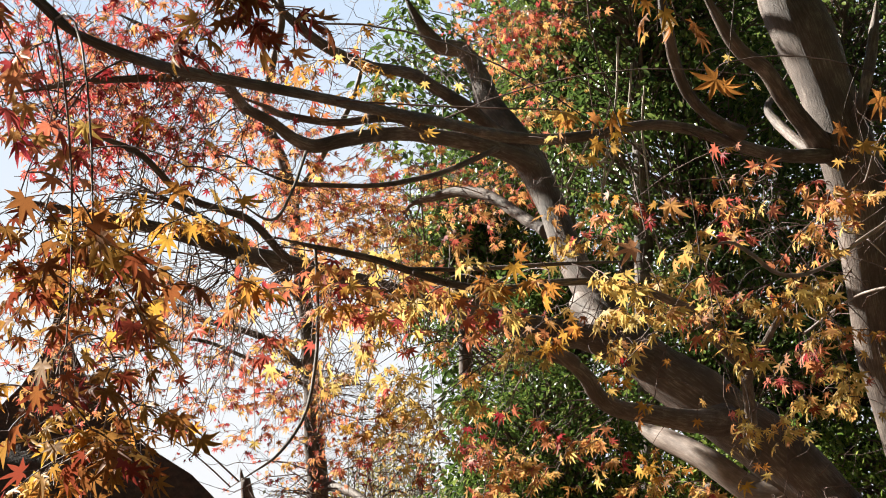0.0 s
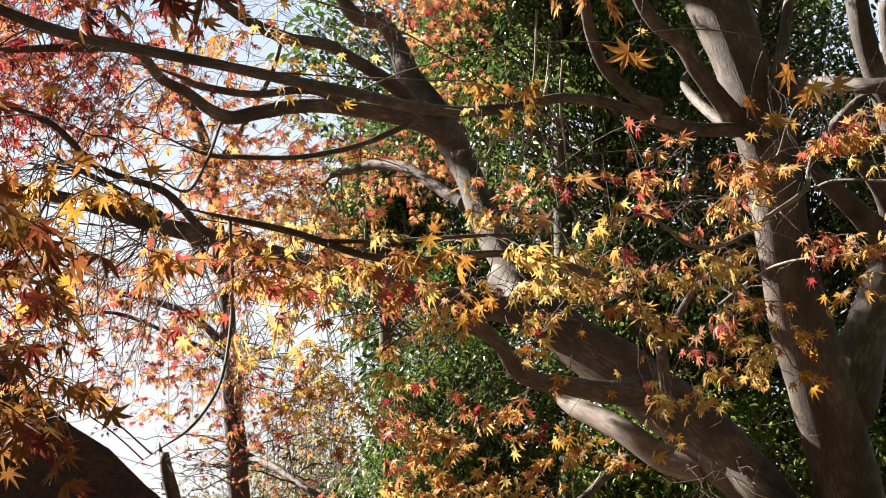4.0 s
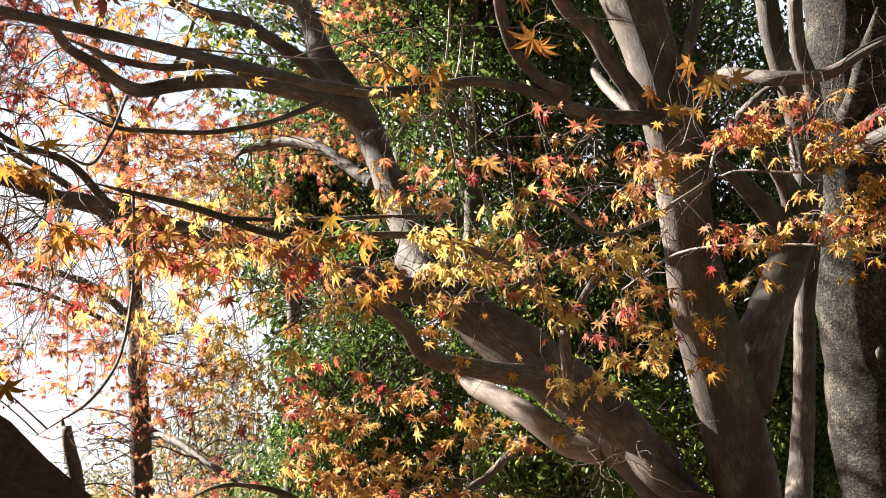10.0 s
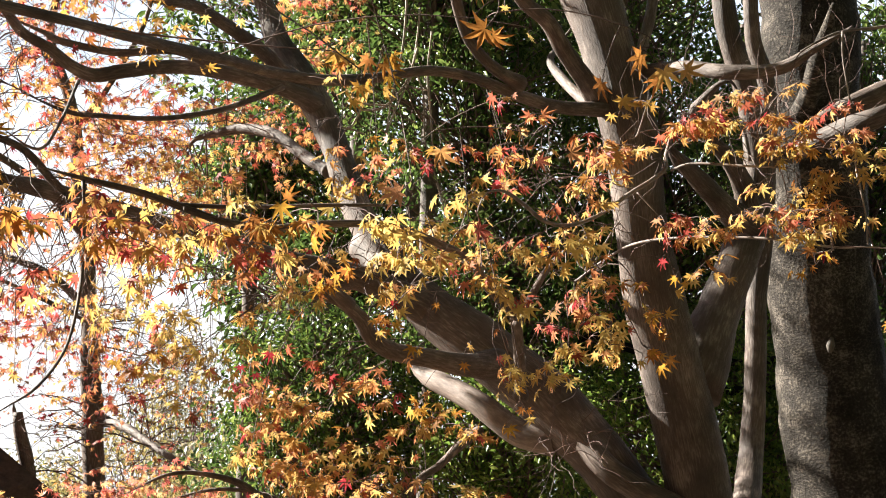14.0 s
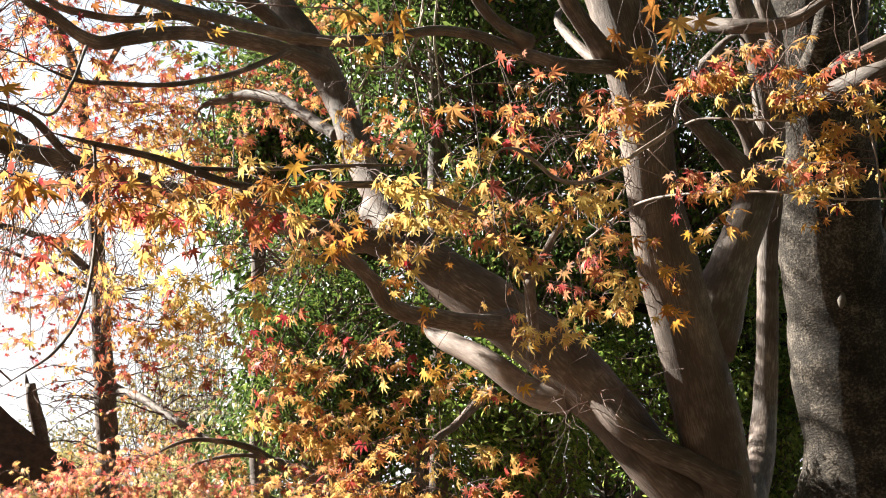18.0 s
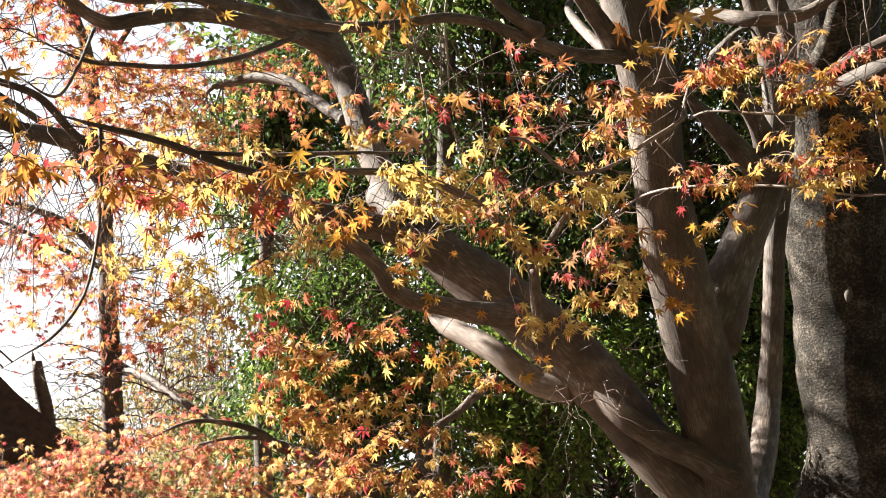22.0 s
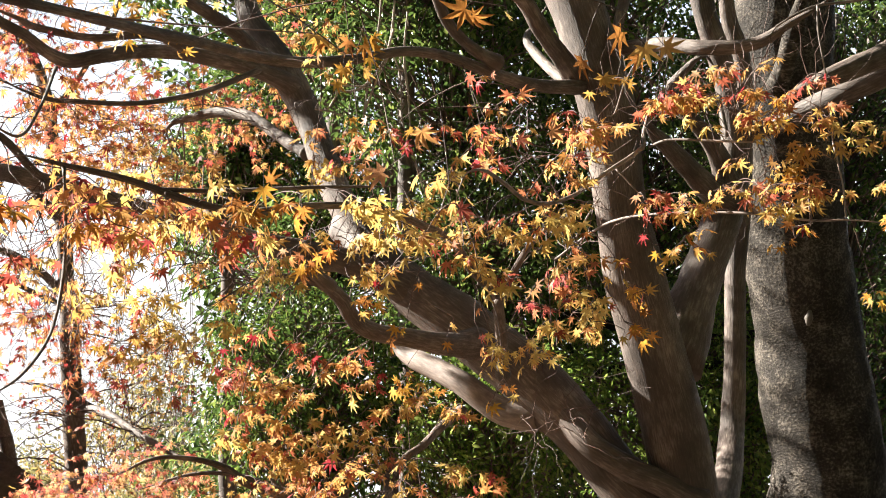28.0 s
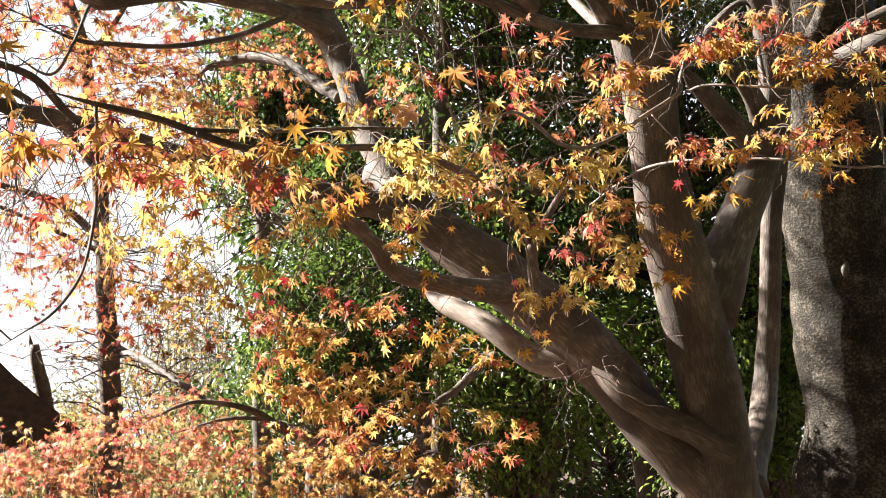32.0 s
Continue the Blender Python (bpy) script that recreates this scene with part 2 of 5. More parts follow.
def limb(tree, name, pts, bark=None, seed=0):
    """A tapered, slightly uneven limb through (x, y, z, radius)."""
    rmax = max(q[3] for q in pts)
    s = spline(pts, max(0.02, min(0.06, rmax * 0.6)))
    run = np.concatenate([[0], np.cumsum(np.linalg.norm(np.diff(s[:, :3], axis=0), axis=1))])
    if name == "limb":
        s[:, 3] *= 0.25 + 0.75 * np.clip((run[-1] - run) / min(0.25 * run[-1], 0.22), 0, 1)
    if rmax < 0.13:
        flare = np.clip(1 - run / (4 * pts[0][3]), 0, 1) if name != "trunk" else 0
        s[:, 3] *= 1 + 0.35 * flare
    wob = np.array([noise.noise_vector(Vector(w[:3]) * 2.3) for w in s]) * np.minimum(0.35 * s[:, 3:4], 0.02)
    s[:, :3] += wob * np.clip(run / 0.1, 0, 1)[:, None]
    q, r = s[:, :3], s[:, 3]
    sides = 20 if rmax > 0.07 else 12 if rmax > 0.02 else 8
    t, u, v = frames_along(q)
    ang = np.arange(sides) * 2 * math.pi / sides
    n = len(q)
    dist = np.concatenate([[0], np.cumsum(np.linalg.norm(np.diff(q, axis=0), axis=1))])
    rough = np.zeros((n, sides))
    amp = 0.05 if rmax > 0.15 else 0.1
    for i in range(n):
        for j in range(sides):
            w = q[i] + r[i] * (math.cos(ang[j]) * u[i] + math.sin(ang[j]) * v[i])
            rough[i, j] = amp * noise.noise(Vector(w) * 5.0) + 0.6 * amp * noise.noise(Vector(w) * 19.0)
    rr = r[:, None] * (1 + rough)
    verts = q[:, None, :] + rr[:, :, None] * (np.cos(ang)[None, :, None] * u[:, None, :] + np.sin(ang)[None, :, None] * v[:, None, :])
    verts = np.vstack([verts.reshape(-1, 3), q[:1], q[-1:]])
    i, j = np.meshgrid(np.arange(n - 1), np.arange(sides), indexing="ij")
    j2 = (j + 1) % sides
    quads = np.stack([i * sides + j, i * sides + j2, (i + 1) * sides + j2, (i + 1) * sides + j], -1).reshape(-1, 4)
    caps = [(n * sides, (k + 1) % sides, k) for k in range(sides)] + [(n * sides + 1, (n - 1) * sides + k, (n - 1) * sides + (k + 1) % sides) for k in range(sides)]
    circ = 2 * math.pi * rmax
    uu = np.stack([j / sides * circ, (j + 1) / sides * circ, (j + 1) / sides * circ, j / sides * circ], -1)
    vv = np.stack([dist[i], dist[i], dist[i + 1], dist[i + 1]], -1)
    uvs = np.concatenate([np.stack([uu, vv], -1).reshape(-1, 2), np.zeros((len(caps) * 3, 2))])
    flat = np.concatenate([quads.ravel(), np.array(caps).ravel()])
    me = mesh_from(name, verts, flat, [4] * len(quads) + [3] * len(caps), [bark or bark_maple], None, uvs, True)
    SKELETON.setdefault(tree.name, []).append(s)
    return part_mesh(name, me, tree)


def star_leaf(simple=False):
    """A maple leaf of seven pointed lobes, one unit from stalk to tip, drooping at its edges."""
    lobes = [(-128, 0.42), (-82, 0.74), (-40, 0.95), (0, 1.0), (40, 0.95), (82, 0.74), (128, 0.42)]
    pts = [(180, 0.04)]
    for k, (a, length) in enumerate(lobes):
        if k:
            pts.append(((a + lobes[k - 1][0]) / 2, 0.31))
        if simple:
            pts.append((a, length))
        else:
            w = 9.0 + 3.0 * (1 - length)
            pts += [(a - w, length * 0.6), (a, length), (a + w, length * 0.6)]
    v = [(0.0, 0.0, 0.0)]
    for a, r in pts:
        a = radians(a)
        v.append((r * math.sin(a), r * math.cos(a), -0.28 * r * r + 0.1 * abs(math.sin(a * 4.5)) * r))
    v = np.array(v)
    k = len(v) - 1
    f = np.array([(0, 1 + i, 1 + (i + 1) % k) for i in range(k)])
    v[:, 1] += 0.02
    return v, f


LEAF_FULL, LEAF_SIMPLE = star_leaf(), star_leaf(True)


def oval_leaf():
    v = np.array([(0, 0, 0), (-0.2, 0.3, 0.06), (-0.19, 0.65, 0.05), (0, 1, -0.14), (0.19, 0.65, 0.05), (0.2, 0.3, 0.06), (0, 0.5, -0.02)], dtype=float)
    f = np.array([(6, 1, 0), (6, 2, 1), (6, 3, 2), (6, 4, 3), (6, 5, 4), (6, 0, 5)])
    return v, f


def unit(a):
    return a / (np.linalg.norm(a, axis=-1, keepdims=True) + 1e-9)


def leaf_turns(tip, face):
    """Rotations that carry a leaf's y to tip and its z towards face."""
    y = unit(tip)
    z = unit(face - y * np.sum(face * y, -1, keepdims=True))
    return np.stack([np.cross(y, z), y, z], -1)


def scatter(shape, pos, turn, size, curl):
    v, f = shape
    vv = np.repeat(v[None], len(pos), 0)
    vv[:, :, 2] *= curl[:, None]
    vv = pos[:, None, :] + size[:, None, None] * np.einsum("nij,nkj->nki", turn, vv)
    ff = f[None] + (np.arange(len(pos)) * len(v))[:, None, None]
    return vv.reshape(-1, 3), ff.reshape(-1, 3)


def tube_strips(paths, radii, sides=4):
    """Many thin tubes at once. paths: n, k, 3; radii: n, k."""
    t = unit(np.gradient(paths, axis=1))
    ref = np.where(np.abs(t[..., 2:3]) < 0.9, np.array([0, 0, 1.0]), np.array([1.0, 0, 0]))
    u = unit(np.cross(t, ref))
    w = np.cross(t, u)
    ang = np.arange(sides) * 2 * math.pi / sides
    n, k = radii.shape
    v = paths[:, :, None, :] + radii[:, :, None, None] * (np.cos(ang)[:, None] * u[:, :, None, :] + np.sin(ang)[:, None] * w[:, :, None, :])
    a, i, j = np.meshgrid(np.arange(n), np.arange(k - 1), np.arange(sides), indexing="ij")
    j2 = (j + 1) % sides
    b = a * k * sides
    f = np.stack([b + i * sides + j, b + i * sides + j2, b + (i + 1) * sides + j2, b + (i + 1) * sides + j], -1).reshape(-1, 4)
    return v.reshape(-1, 3), f


class Twigs:
    """Collects the twigs and leaves of one tree until they are linked."""

    def __init__(self, tree, simple=False):
        self.tree, self.simple = tree, simple
        self.paths, self.radii, self.leaves = [], [], []


def spray(tw, centre, half, count, size, palette, reach=1.0):
    """Leafy twigs in an ellipsoid, each joined by a thin shoot to the limb that is nearest to it."""
    bones = np.vstack([s[:, :3] for s in SKELETON[tw.tree.name]])
    d = unit(rng.normal(size=(count, 3))) * rng.random((count, 1)) ** 0.4
    tips = np.array(centre) + d * np.array(half)
    first = np.array([np.min(np.sum((bones - c) ** 2, 1)) for c in tips])
    for c in tips[np.argsort(first)]:
        near = np.sum((bones - c) ** 2, 1) * (0.7 + 0.6 * rng.random(len(bones)))
        a = bones[np.argmin(near)]
        gap = c - a
        far = np.linalg.norm(gap)
        out = unit(gap * np.array([1, 1, 0.3]) + rng.normal(size=3) * 0.25 * far)
        length = rng.uniform(0.12, 0.26) * (0.5 if c[1] < 2.9 else 0.85) * reach
        u = np.linspace(0, 1, 7)[:, None]
        bend = np.array([0, 0, 1.0]) * far * rng.uniform(0.02, 0.18) + rng.normal(size=3) * far * 0.05
        shoot = a + gap * u + bend * (4 * u * (1 - u))
        thick = 0.0012 + 0.0022 * min(far, 1.2)
        tw.paths.append(shoot)
        bones = np.vstack([bones, shoot[2:]])
        tw.radii.append(np.linspace(thick, 0.0012, 7))
        fall = np.array([0, 0, -1.0])
        tip = c + out * length * u + fall * length * 0.35 * u ** 2
        tw.paths.append(tip)
        tw.radii.append(np.linspace(0.0013, 0.0006, 7))
        nodes = rng.integers(3, 6) if reach > 0.6 else rng.integers(2, 4)
        for k in range(nodes):
            s = (k + 0.6) / nodes
            base = c + out * length * s + fall * length * 0.35 * s * s
            side = unit(np.cross(out, fall) + rng.normal(size=3) * 0.2)
            for sign in (-1, 1):
                if rng.random() < 0.18:
                    continue
                stalk = unit(side * sign + out * 0.5 + fall * rng.uniform(0.2, 1.0)) * size * rng.uniform(0.3, 0.7)
                way = unit(stalk + fall * size * rng.uniform(0.2, 1.2) + rng.normal(size=3) * size * 0.35)
                face = np.array([-0.5, 0.45, 0.5] if rng.random() < 0.6 else [-0.45, -0.5, 0.6]) + rng.normal(size=3) * 0.4
                if rng.random() < (0.5 if c[1] < 4.8 else 0.25):
                    way = unit(stalk + fall * size * rng.uniform(0.0, 0.3))
                    face = np.array([-0.35, 0.0, 0.9]) + rng.normal(size=3) * 0.3
                tw.paths.append(base + stalk * np.linspace(0, 1, 7)[:, None])
                tw.radii.append(np.full(7, 0.0005 + 0.0000 * size))
                tw.leaves.append((base + stalk, way, face, size * rng.uniform(0.5, 0.98), palette))


def bare_twigs(tw, centre, half, count, stout=1.0):
    """Thin leafless twigs that wander out from the limbs and fork."""
    bones = np.vstack([s[:, :3] for s in SKELETON[tw.tree.name]])
    ends = np.array(centre) + unit(rng.normal(size=(count, 3))) * rng.random((count, 1)) ** 0.4 * np.array(half)
    for c in ends:
        a = bones[np.argmin(np.sum((bones - c) ** 2, 1) * (0.6 + 0.8 * rng.random(len(bones))))]
        gap = c - a
        far = np.linalg.norm(gap)
        if far > 1.6:
            gap *= 1.6 / far
            far = 1.6
        u = np.linspace(0, 1, 7)[:, None]
        kink = np.cumsum(rng.normal(size=(7, 3)) * 0.035 * far, 0)
        kink -= kink[:1]
        main = a + gap * u + np.array([0, 0, 0.1 * far]) * (4 * u * (1 - u)) + kink
        tw.paths.append(main)
        tw.radii.append(np.linspace((0.0016 + 0.002 * far) * stout, 0.0009 * stout, 7))
        for k in range(rng.integers(2, 6)):
            s = main[rng.integers(2, 7)]
            way = unit(gap + rng.normal(size=3) * far * 0.7) * rng.uniform(0.12, 0.4)
            bend = np.cumsum(rng.normal(size=(7, 3)) * 0.012, 0)
            tw.paths.append(s + way * u + (bend - bend[:1]) + np.array([0, 0, 0.04]) * u * u)
            tw.radii.append(np.linspace(0.0013, 0.0006, 7) * stout)


def lone_leaf(tw, at, size, turn, palette):
    """One leaf that hangs by its stalk from a fine shoot; turn leans its tip sideways."""
    at = np.array(at)
    bones = np.vstack([s[:, :3] for s in SKELETON[tw.tree.name]] + [p[1:] for p in tw.paths if len(p) and np.linalg.norm(p[0] - p[-1]) > 0.08])
    way = np.array([math.sin(radians(turn)), rng.normal() * 0.25, -math.cos(radians(turn))])
    base = at - unit(way) * size * 0.35
    top = base - unit(way) * size * 0.5 + np.array([0, 0, size * 0.35])
    a = bones[np.argmin(np.sum((bones - top) ** 2, 1) + 0.4 * (bones[:, 2] < top[2]))]
    far = np.linalg.norm(top - a)
    u = np.linspace(0, 1, 7)[:, None]
    tw.paths.append(a + (top - a) * u + np.array([0, 0, 0.08 * far]) * (4 * u * (1 - u)))
    tw.radii.append(np.linspace(0.001 + 0.0014 * min(far, 1.0), 0.0009, 7))
    tw.paths.append(top + (base - top) * u)
    tw.radii.append(np.full(7, 0.0006))
    face = np.array([-0.55, 0.75, 0.35]) + rng.normal(size=3) * 0.25
    tw.leaves.append((base, way, face, size, palette))


def finish(tw, label_leaf, singles=0):
    """Links what a tree's Twigs hold: the twigs as one mesh, the nearest leaves singly, the rest as foliage."""
    v, f = tube_strips(np.array(tw.paths), np.array(tw.radii))
    uv = np.tile(np.array([(0, 0), (0.004, 0), (0.004, 0.02), (0, 0.02)]), (len(f), 1))
    part_mesh("twig", mesh_from("twig", v, f.ravel(), [4] * len(f), [twig_mat], None, uv, True), tw.tree, "thin dark brown twigs", "stuff")
    pos = np.array([x[0] for x in tw.leaves])
    order = np.argsort(np.linalg.norm(pos - np.array([0, 0, 1.6]), axis=1))
    turn = leaf_turns(np.array([x[1] for x in tw.leaves]), np.array([x[2] for x in tw.leaves]))
    size = np.array([x[3] for x in tw.leaves])
    curl = rng.uniform(0.2, 2.2, len(pos)) * np.where(rng.random(len(pos)) < 0.12, -0.6, 1)
    pal = np.array([NAMES.index(x[4]) for x in tw.leaves])
    stray = (rng.random(len(pos)) < 0.11) & (pos[:, 1] > 3.2)
    pal[stray] = rng.integers(0, len(NAMES), stray.sum())
    lone, rest = order[:singles], order[singles:]
    shape = LEAF_SIMPLE if tw.simple else LEAF_FULL
    cache = {}
    for i in lone:
        key = (pal[i], int(curl[i] * 2))
        if key not in cache:
            vv, ff = shape
            vv = vv.copy()
            vv[:, 2] *= key[1] / 2 + 0.25
            cache[key] = mesh_from("leaf", vv, ff.ravel(), [3] * len(ff), [PALETTES[NAMES[key[0]]]])
        ob = new("leaf", cache[key])
        ob.parent = tw.tree
        ob.matrix_parent_inverse = Matrix.Translation(tw.tree.location).inverted()
        ob.matrix_basis = Matrix.Translation(pos[i]) @ Matrix(turn[i].tolist()).to_4x4() @ Matrix.Scale(size[i], 4)
    if len(rest):
        v, f = scatter(shape, pos[rest], turn[rest], size[rest], curl[rest])
        me = mesh_from("foliage", v, f.ravel(), [3] * len(f), [PALETTES[k] for k in NAMES], np.repeat(pal[rest], len(shape[1])))
        part_mesh("foliage", me, tw.tree, label_leaf, "stuff")


# ---- ground ----
def ground_sheet():
    n = 90
    g = np.linspace(-1, 1, n)
    g = np.sign(g) * np.abs(g) ** 2.2 * 1500
    x, y = np.meshgrid(g, g, indexing="ij")
    z = np.array([[0.08 * noise.noise(Vector((a * 0.4, b * 0.4, 0))) if abs(a) + abs(b) < 60 else 0.0 for a, b in zip(r, s)] for r, s in zip(x, y)])
    v = np.stack([x, y, z], -1).reshape(-1, 3)
    i, j = np.meshgrid(np.arange(n - 1), np.arange(n - 1), indexing="ij")
    f = np.stack([i * n + j, (i + 1) * n + j, (i + 1) * n + j + 1, i * n + j + 1], -1).reshape(-1, 4)
    ob = new("ground", mesh_from("ground", v, f.ravel(), [4] * len(f), [soil]))
    return tagged(ob, "brown soil strewn with fallen leaves", "ground", "", "structure")


ground_sheet()


def far_sky():
    """The hazy, bright low sky far behind the trees."""
    m, n, l = nodes_of("bright_haze")
    co, sep = n.new("ShaderNodeTexCoord"), n.new("ShaderNodeSeparateXYZ")
    l.new(co.outputs["Object"], sep.inputs[0])
    mr = n.new("ShaderNodeMapRange")
    mr.inputs["From Min"].default_value, mr.inputs["From Max"].default_value = 10, 130
    l.new(sep.outputs["Z"], mr.inputs[0])
    c = ramp_node(n, l, mr.outputs[0], [(0.0, (0.97, 0.98, 1.0)), (0.4, (0.9, 0.95, 1.0)), (1.0, (0.62, 0.78, 1.0))])
    em = n.new("ShaderNodeEmission")
    em.inputs[1].default_value = 0.29
    l.new(c.outputs[0], em.inputs[0])
    l.new(em.outputs[0], n["Material Output"].inputs[0])
    a = np.radians(np.linspace(-50, 40, 31))
    v = np.array([(300 * math.sin(t), 300 * math.cos(t), z) for z in (-5, 60, 190) for t in a])
    f = [(r * 31 + i, r * 31 + i + 1, (r + 1) * 31 + i + 1, (r + 1) * 31 + i) for r in range(2) for i in range(30)]
    ob = new("backdrop", mesh_from("backdrop", v, np.array(f).ravel(), [4] * len(f), [m]))
    tagged(ob, "bright hazy sky far behind the trees", "sky", "", "structure")


far_sky()

# ---- the maple ----
maple = thing("maple_tree", (1.1, 5.6, 0), "spreading maple with smooth brown limbs and autumn leaves", "tree")
limb(maple, 'trunk', [(0.999, 5.700, -0.099, 0.2061), (1.030, 5.700, 1.222, 0.1510), (1.023, 5.680, 1.422, 0.1287), (0.998, 5.640, 1.591, 0.1171), (0.943, 5.600, 1.838, 0.1204), (0.888, 5.530, 2.037, 0.1148), (0.850, 5.480, 2.216, 0.1140), (0.800, 5.400, 2.390, 0.1107), (0.761, 5.320, 2.572, 0.0974), (0.739, 5.280, 2.729, 0.0952), (0.713, 5.250, 2.886, 0.0993), (0.682, 5.220, 3.024, 0.1013), (0.644, 5.220, 3.169, 0.0959), (0.606, 5.230, 3.319, 0.0988), (0.563, 5.250, 3.464, 0.1124), (0.508, 5.270, 3.612, 0.1010), (0.462, 5.300, 3.798, 0.0855), (0.428, 5.330, 3.998, 0.0697)])
limb(maple, 'stem', [(0.950, 5.600, 2.048, 0.0889), (1.025, 5.660, 2.221, 0.0903), (1.114, 5.740, 2.403, 0.0833), (1.195, 5.790, 2.586, 0.0757), (1.246, 5.800, 2.732, 0.0718), (1.265, 5.770, 2.883, 0.0584), (1.252, 5.740, 3.057, 0.0517), (1.215, 5.700, 3.250, 0.0495), (1.158, 5.660, 3.421, 0.0450), (1.127, 5.650, 3.612, 0.0431), (1.118, 5.740, 3.893, 0.0397)])
limb(maple, 'limb', [(1.230, 5.770, 2.704, 0.0535), (1.146, 5.700, 2.738, 0.0440), (1.046, 5.600, 2.808, 0.0411), (0.961, 5.500, 2.861, 0.0340), (0.890, 5.400, 2.896, 0.0272), (0.839, 5.300, 2.947, 0.0206)])
limb(maple, 'limb', [(1.242, 5.780, 2.762, 0.0425), (1.190, 5.700, 2.857, 0.0376), (1.124, 5.620, 2.933, 0.0328), (1.045, 5.550, 2.995, 0.0259), (0.982, 5.500, 3.075, 0.0215), (1.000, 5.450, 3.104, 0.0192), (1.061, 5.400, 3.162, 0.0191), (1.095, 5.380, 3.169, 0.0170), (1.117, 5.370, 3.134, 0.0127)])
limb(maple, 'stem', [(1.159, 6.000, 1.396, 0.0682), (1.290, 6.350, 1.613, 0.0626), (1.382, 6.630, 1.831, 0.0554), (1.413, 6.640, 2.126, 0.0506), (1.440, 6.630, 2.575, 0.0458), (1.461, 6.590, 2.814, 0.0459), (1.477, 6.500, 3.225, 0.0433), (1.471, 6.460, 3.481, 0.0409), (1.418, 6.430, 3.654, 0.0359), (1.405, 6.400, 3.877, 0.0335)])
limb(maple, 'limb', [(0.682, 5.233, 3.022, 0.0292), (0.537, 5.087, 2.983, 0.0259), (0.408, 4.940, 2.956, 0.0227), (0.265, 4.740, 2.939, 0.0203), (0.132, 4.538, 2.929, 0.0180), (-0.007, 4.342, 2.892, 0.0165), (-0.150, 4.152, 2.816, 0.0151), (-0.279, 3.960, 2.750, 0.0157), (-0.381, 3.765, 2.708, 0.0149), (-0.459, 3.470, 2.653, 0.0138), (-0.518, 3.177, 2.586, 0.0126), (-0.582, 2.883, 2.525, 0.0110), (-0.634, 2.590, 2.459, 0.0095), (-0.768, 2.309, 2.413, 0.0095), (-0.802, 2.106, 2.377, 0.0088), (-0.849, 1.996, 2.381, 0.0077), (-0.876, 1.936, 2.402, 0.0069), (-0.917, 1.873, 2.430, 0.0060)])
limb(maple, 'limb', [(0.596, 5.181, 3.029, 0.0357), (0.527, 5.069, 3.088, 0.0331), (0.450, 4.956, 3.154, 0.0305), (0.389, 4.891, 3.232, 0.0283), (0.289, 4.781, 3.282, 0.0250), (0.166, 4.676, 3.479, 0.0218)])
limb(maple, 'limb', [(0.602, 5.233, 3.022, 0.0200), (0.552, 5.419, 3.116, 0.0207), (0.485, 5.598, 3.255, 0.0193), (0.461, 5.684, 3.341, 0.0153), (0.502, 5.771, 3.421, 0.0122), (0.569, 5.754, 3.519, 0.0089)])
limb(maple, 'limb', [(0.285, 4.720, 2.963, 0.0220), (0.190, 4.580, 2.982, 0.0196), (0.120, 4.450, 3.022, 0.0182), (0.083, 4.380, 3.098, 0.0172), (0.066, 4.300, 3.158, 0.0170), (0.050, 4.250, 3.234, 0.0152), (0.039, 4.200, 3.398, 0.0136)])
limb(maple, 'limb', [(0.707, 5.160, 3.117, 0.0242), (0.723, 5.120, 3.155, 0.0201), (0.748, 5.160, 3.243, 0.0193), (0.788, 5.240, 3.384, 0.0208), (0.829, 5.300, 3.598, 0.0191)])
limb(maple, 'limb', [(0.638, 5.265, 3.125, 0.0236), (0.712, 5.212, 3.140, 0.0250), (0.780, 5.131, 3.135, 0.0261), (0.878, 5.015, 3.106, 0.0255), (0.984, 4.872, 3.050, 0.0248), (1.141, 4.822, 3.045, 0.0217), (1.258, 4.761, 3.102, 0.0172), (1.354, 4.702, 3.150, 0.0141), (1.343, 4.688, 3.143, 0.0127)])
limb(maple, 'limb', [(1.336, 5.849, 2.983, 0.0289), (1.409, 5.647, 2.973, 0.0344), (1.512, 5.540, 3.008, 0.0401), (1.626, 5.432, 3.044, 0.0456), (1.817, 5.417, 3.126, 0.0498), (2.024, 5.399, 3.228, 0.0519)])
limb(maple, 'limb', [(1.862, 5.355, 3.193, 0.0497), (1.647, 5.267, 3.115, 0.0422), (1.498, 5.247, 3.053, 0.0353), (1.387, 5.256, 3.002, 0.0243), (1.324, 5.295, 2.954, 0.0111)])
limb(maple, 'limb', [(0.990, 5.700, 1.447, 0.1011), (0.849, 5.680, 1.575, 0.0939), (0.748, 5.680, 1.670, 0.0937), (0.644, 5.690, 1.812, 0.1001), (0.538, 5.710, 1.928, 0.1089), (0.427, 5.740, 2.047, 0.1158), (0.281, 5.770, 2.155, 0.1121), (0.155, 5.800, 2.251, 0.1063), (0.020, 5.860, 2.366, 0.0988), (-0.087, 5.890, 2.462, 0.0840), (-0.200, 5.960, 2.620, 0.0697), (-0.286, 6.040, 2.783, 0.0618), (-0.355, 6.150, 2.966, 0.0586), (-0.413, 6.270, 3.160, 0.0625), (-0.490, 6.350, 3.333, 0.0686), (-0.602, 6.460, 3.527, 0.0653), (-0.688, 6.530, 3.684, 0.0563), (-0.743, 6.610, 3.845, 0.0443), (-0.822, 6.610, 3.963, 0.0394), (-0.924, 6.590, 3.975, 0.0367), (-0.999, 6.560, 4.077, 0.0315), (-1.070, 6.520, 4.217, 0.0264)])
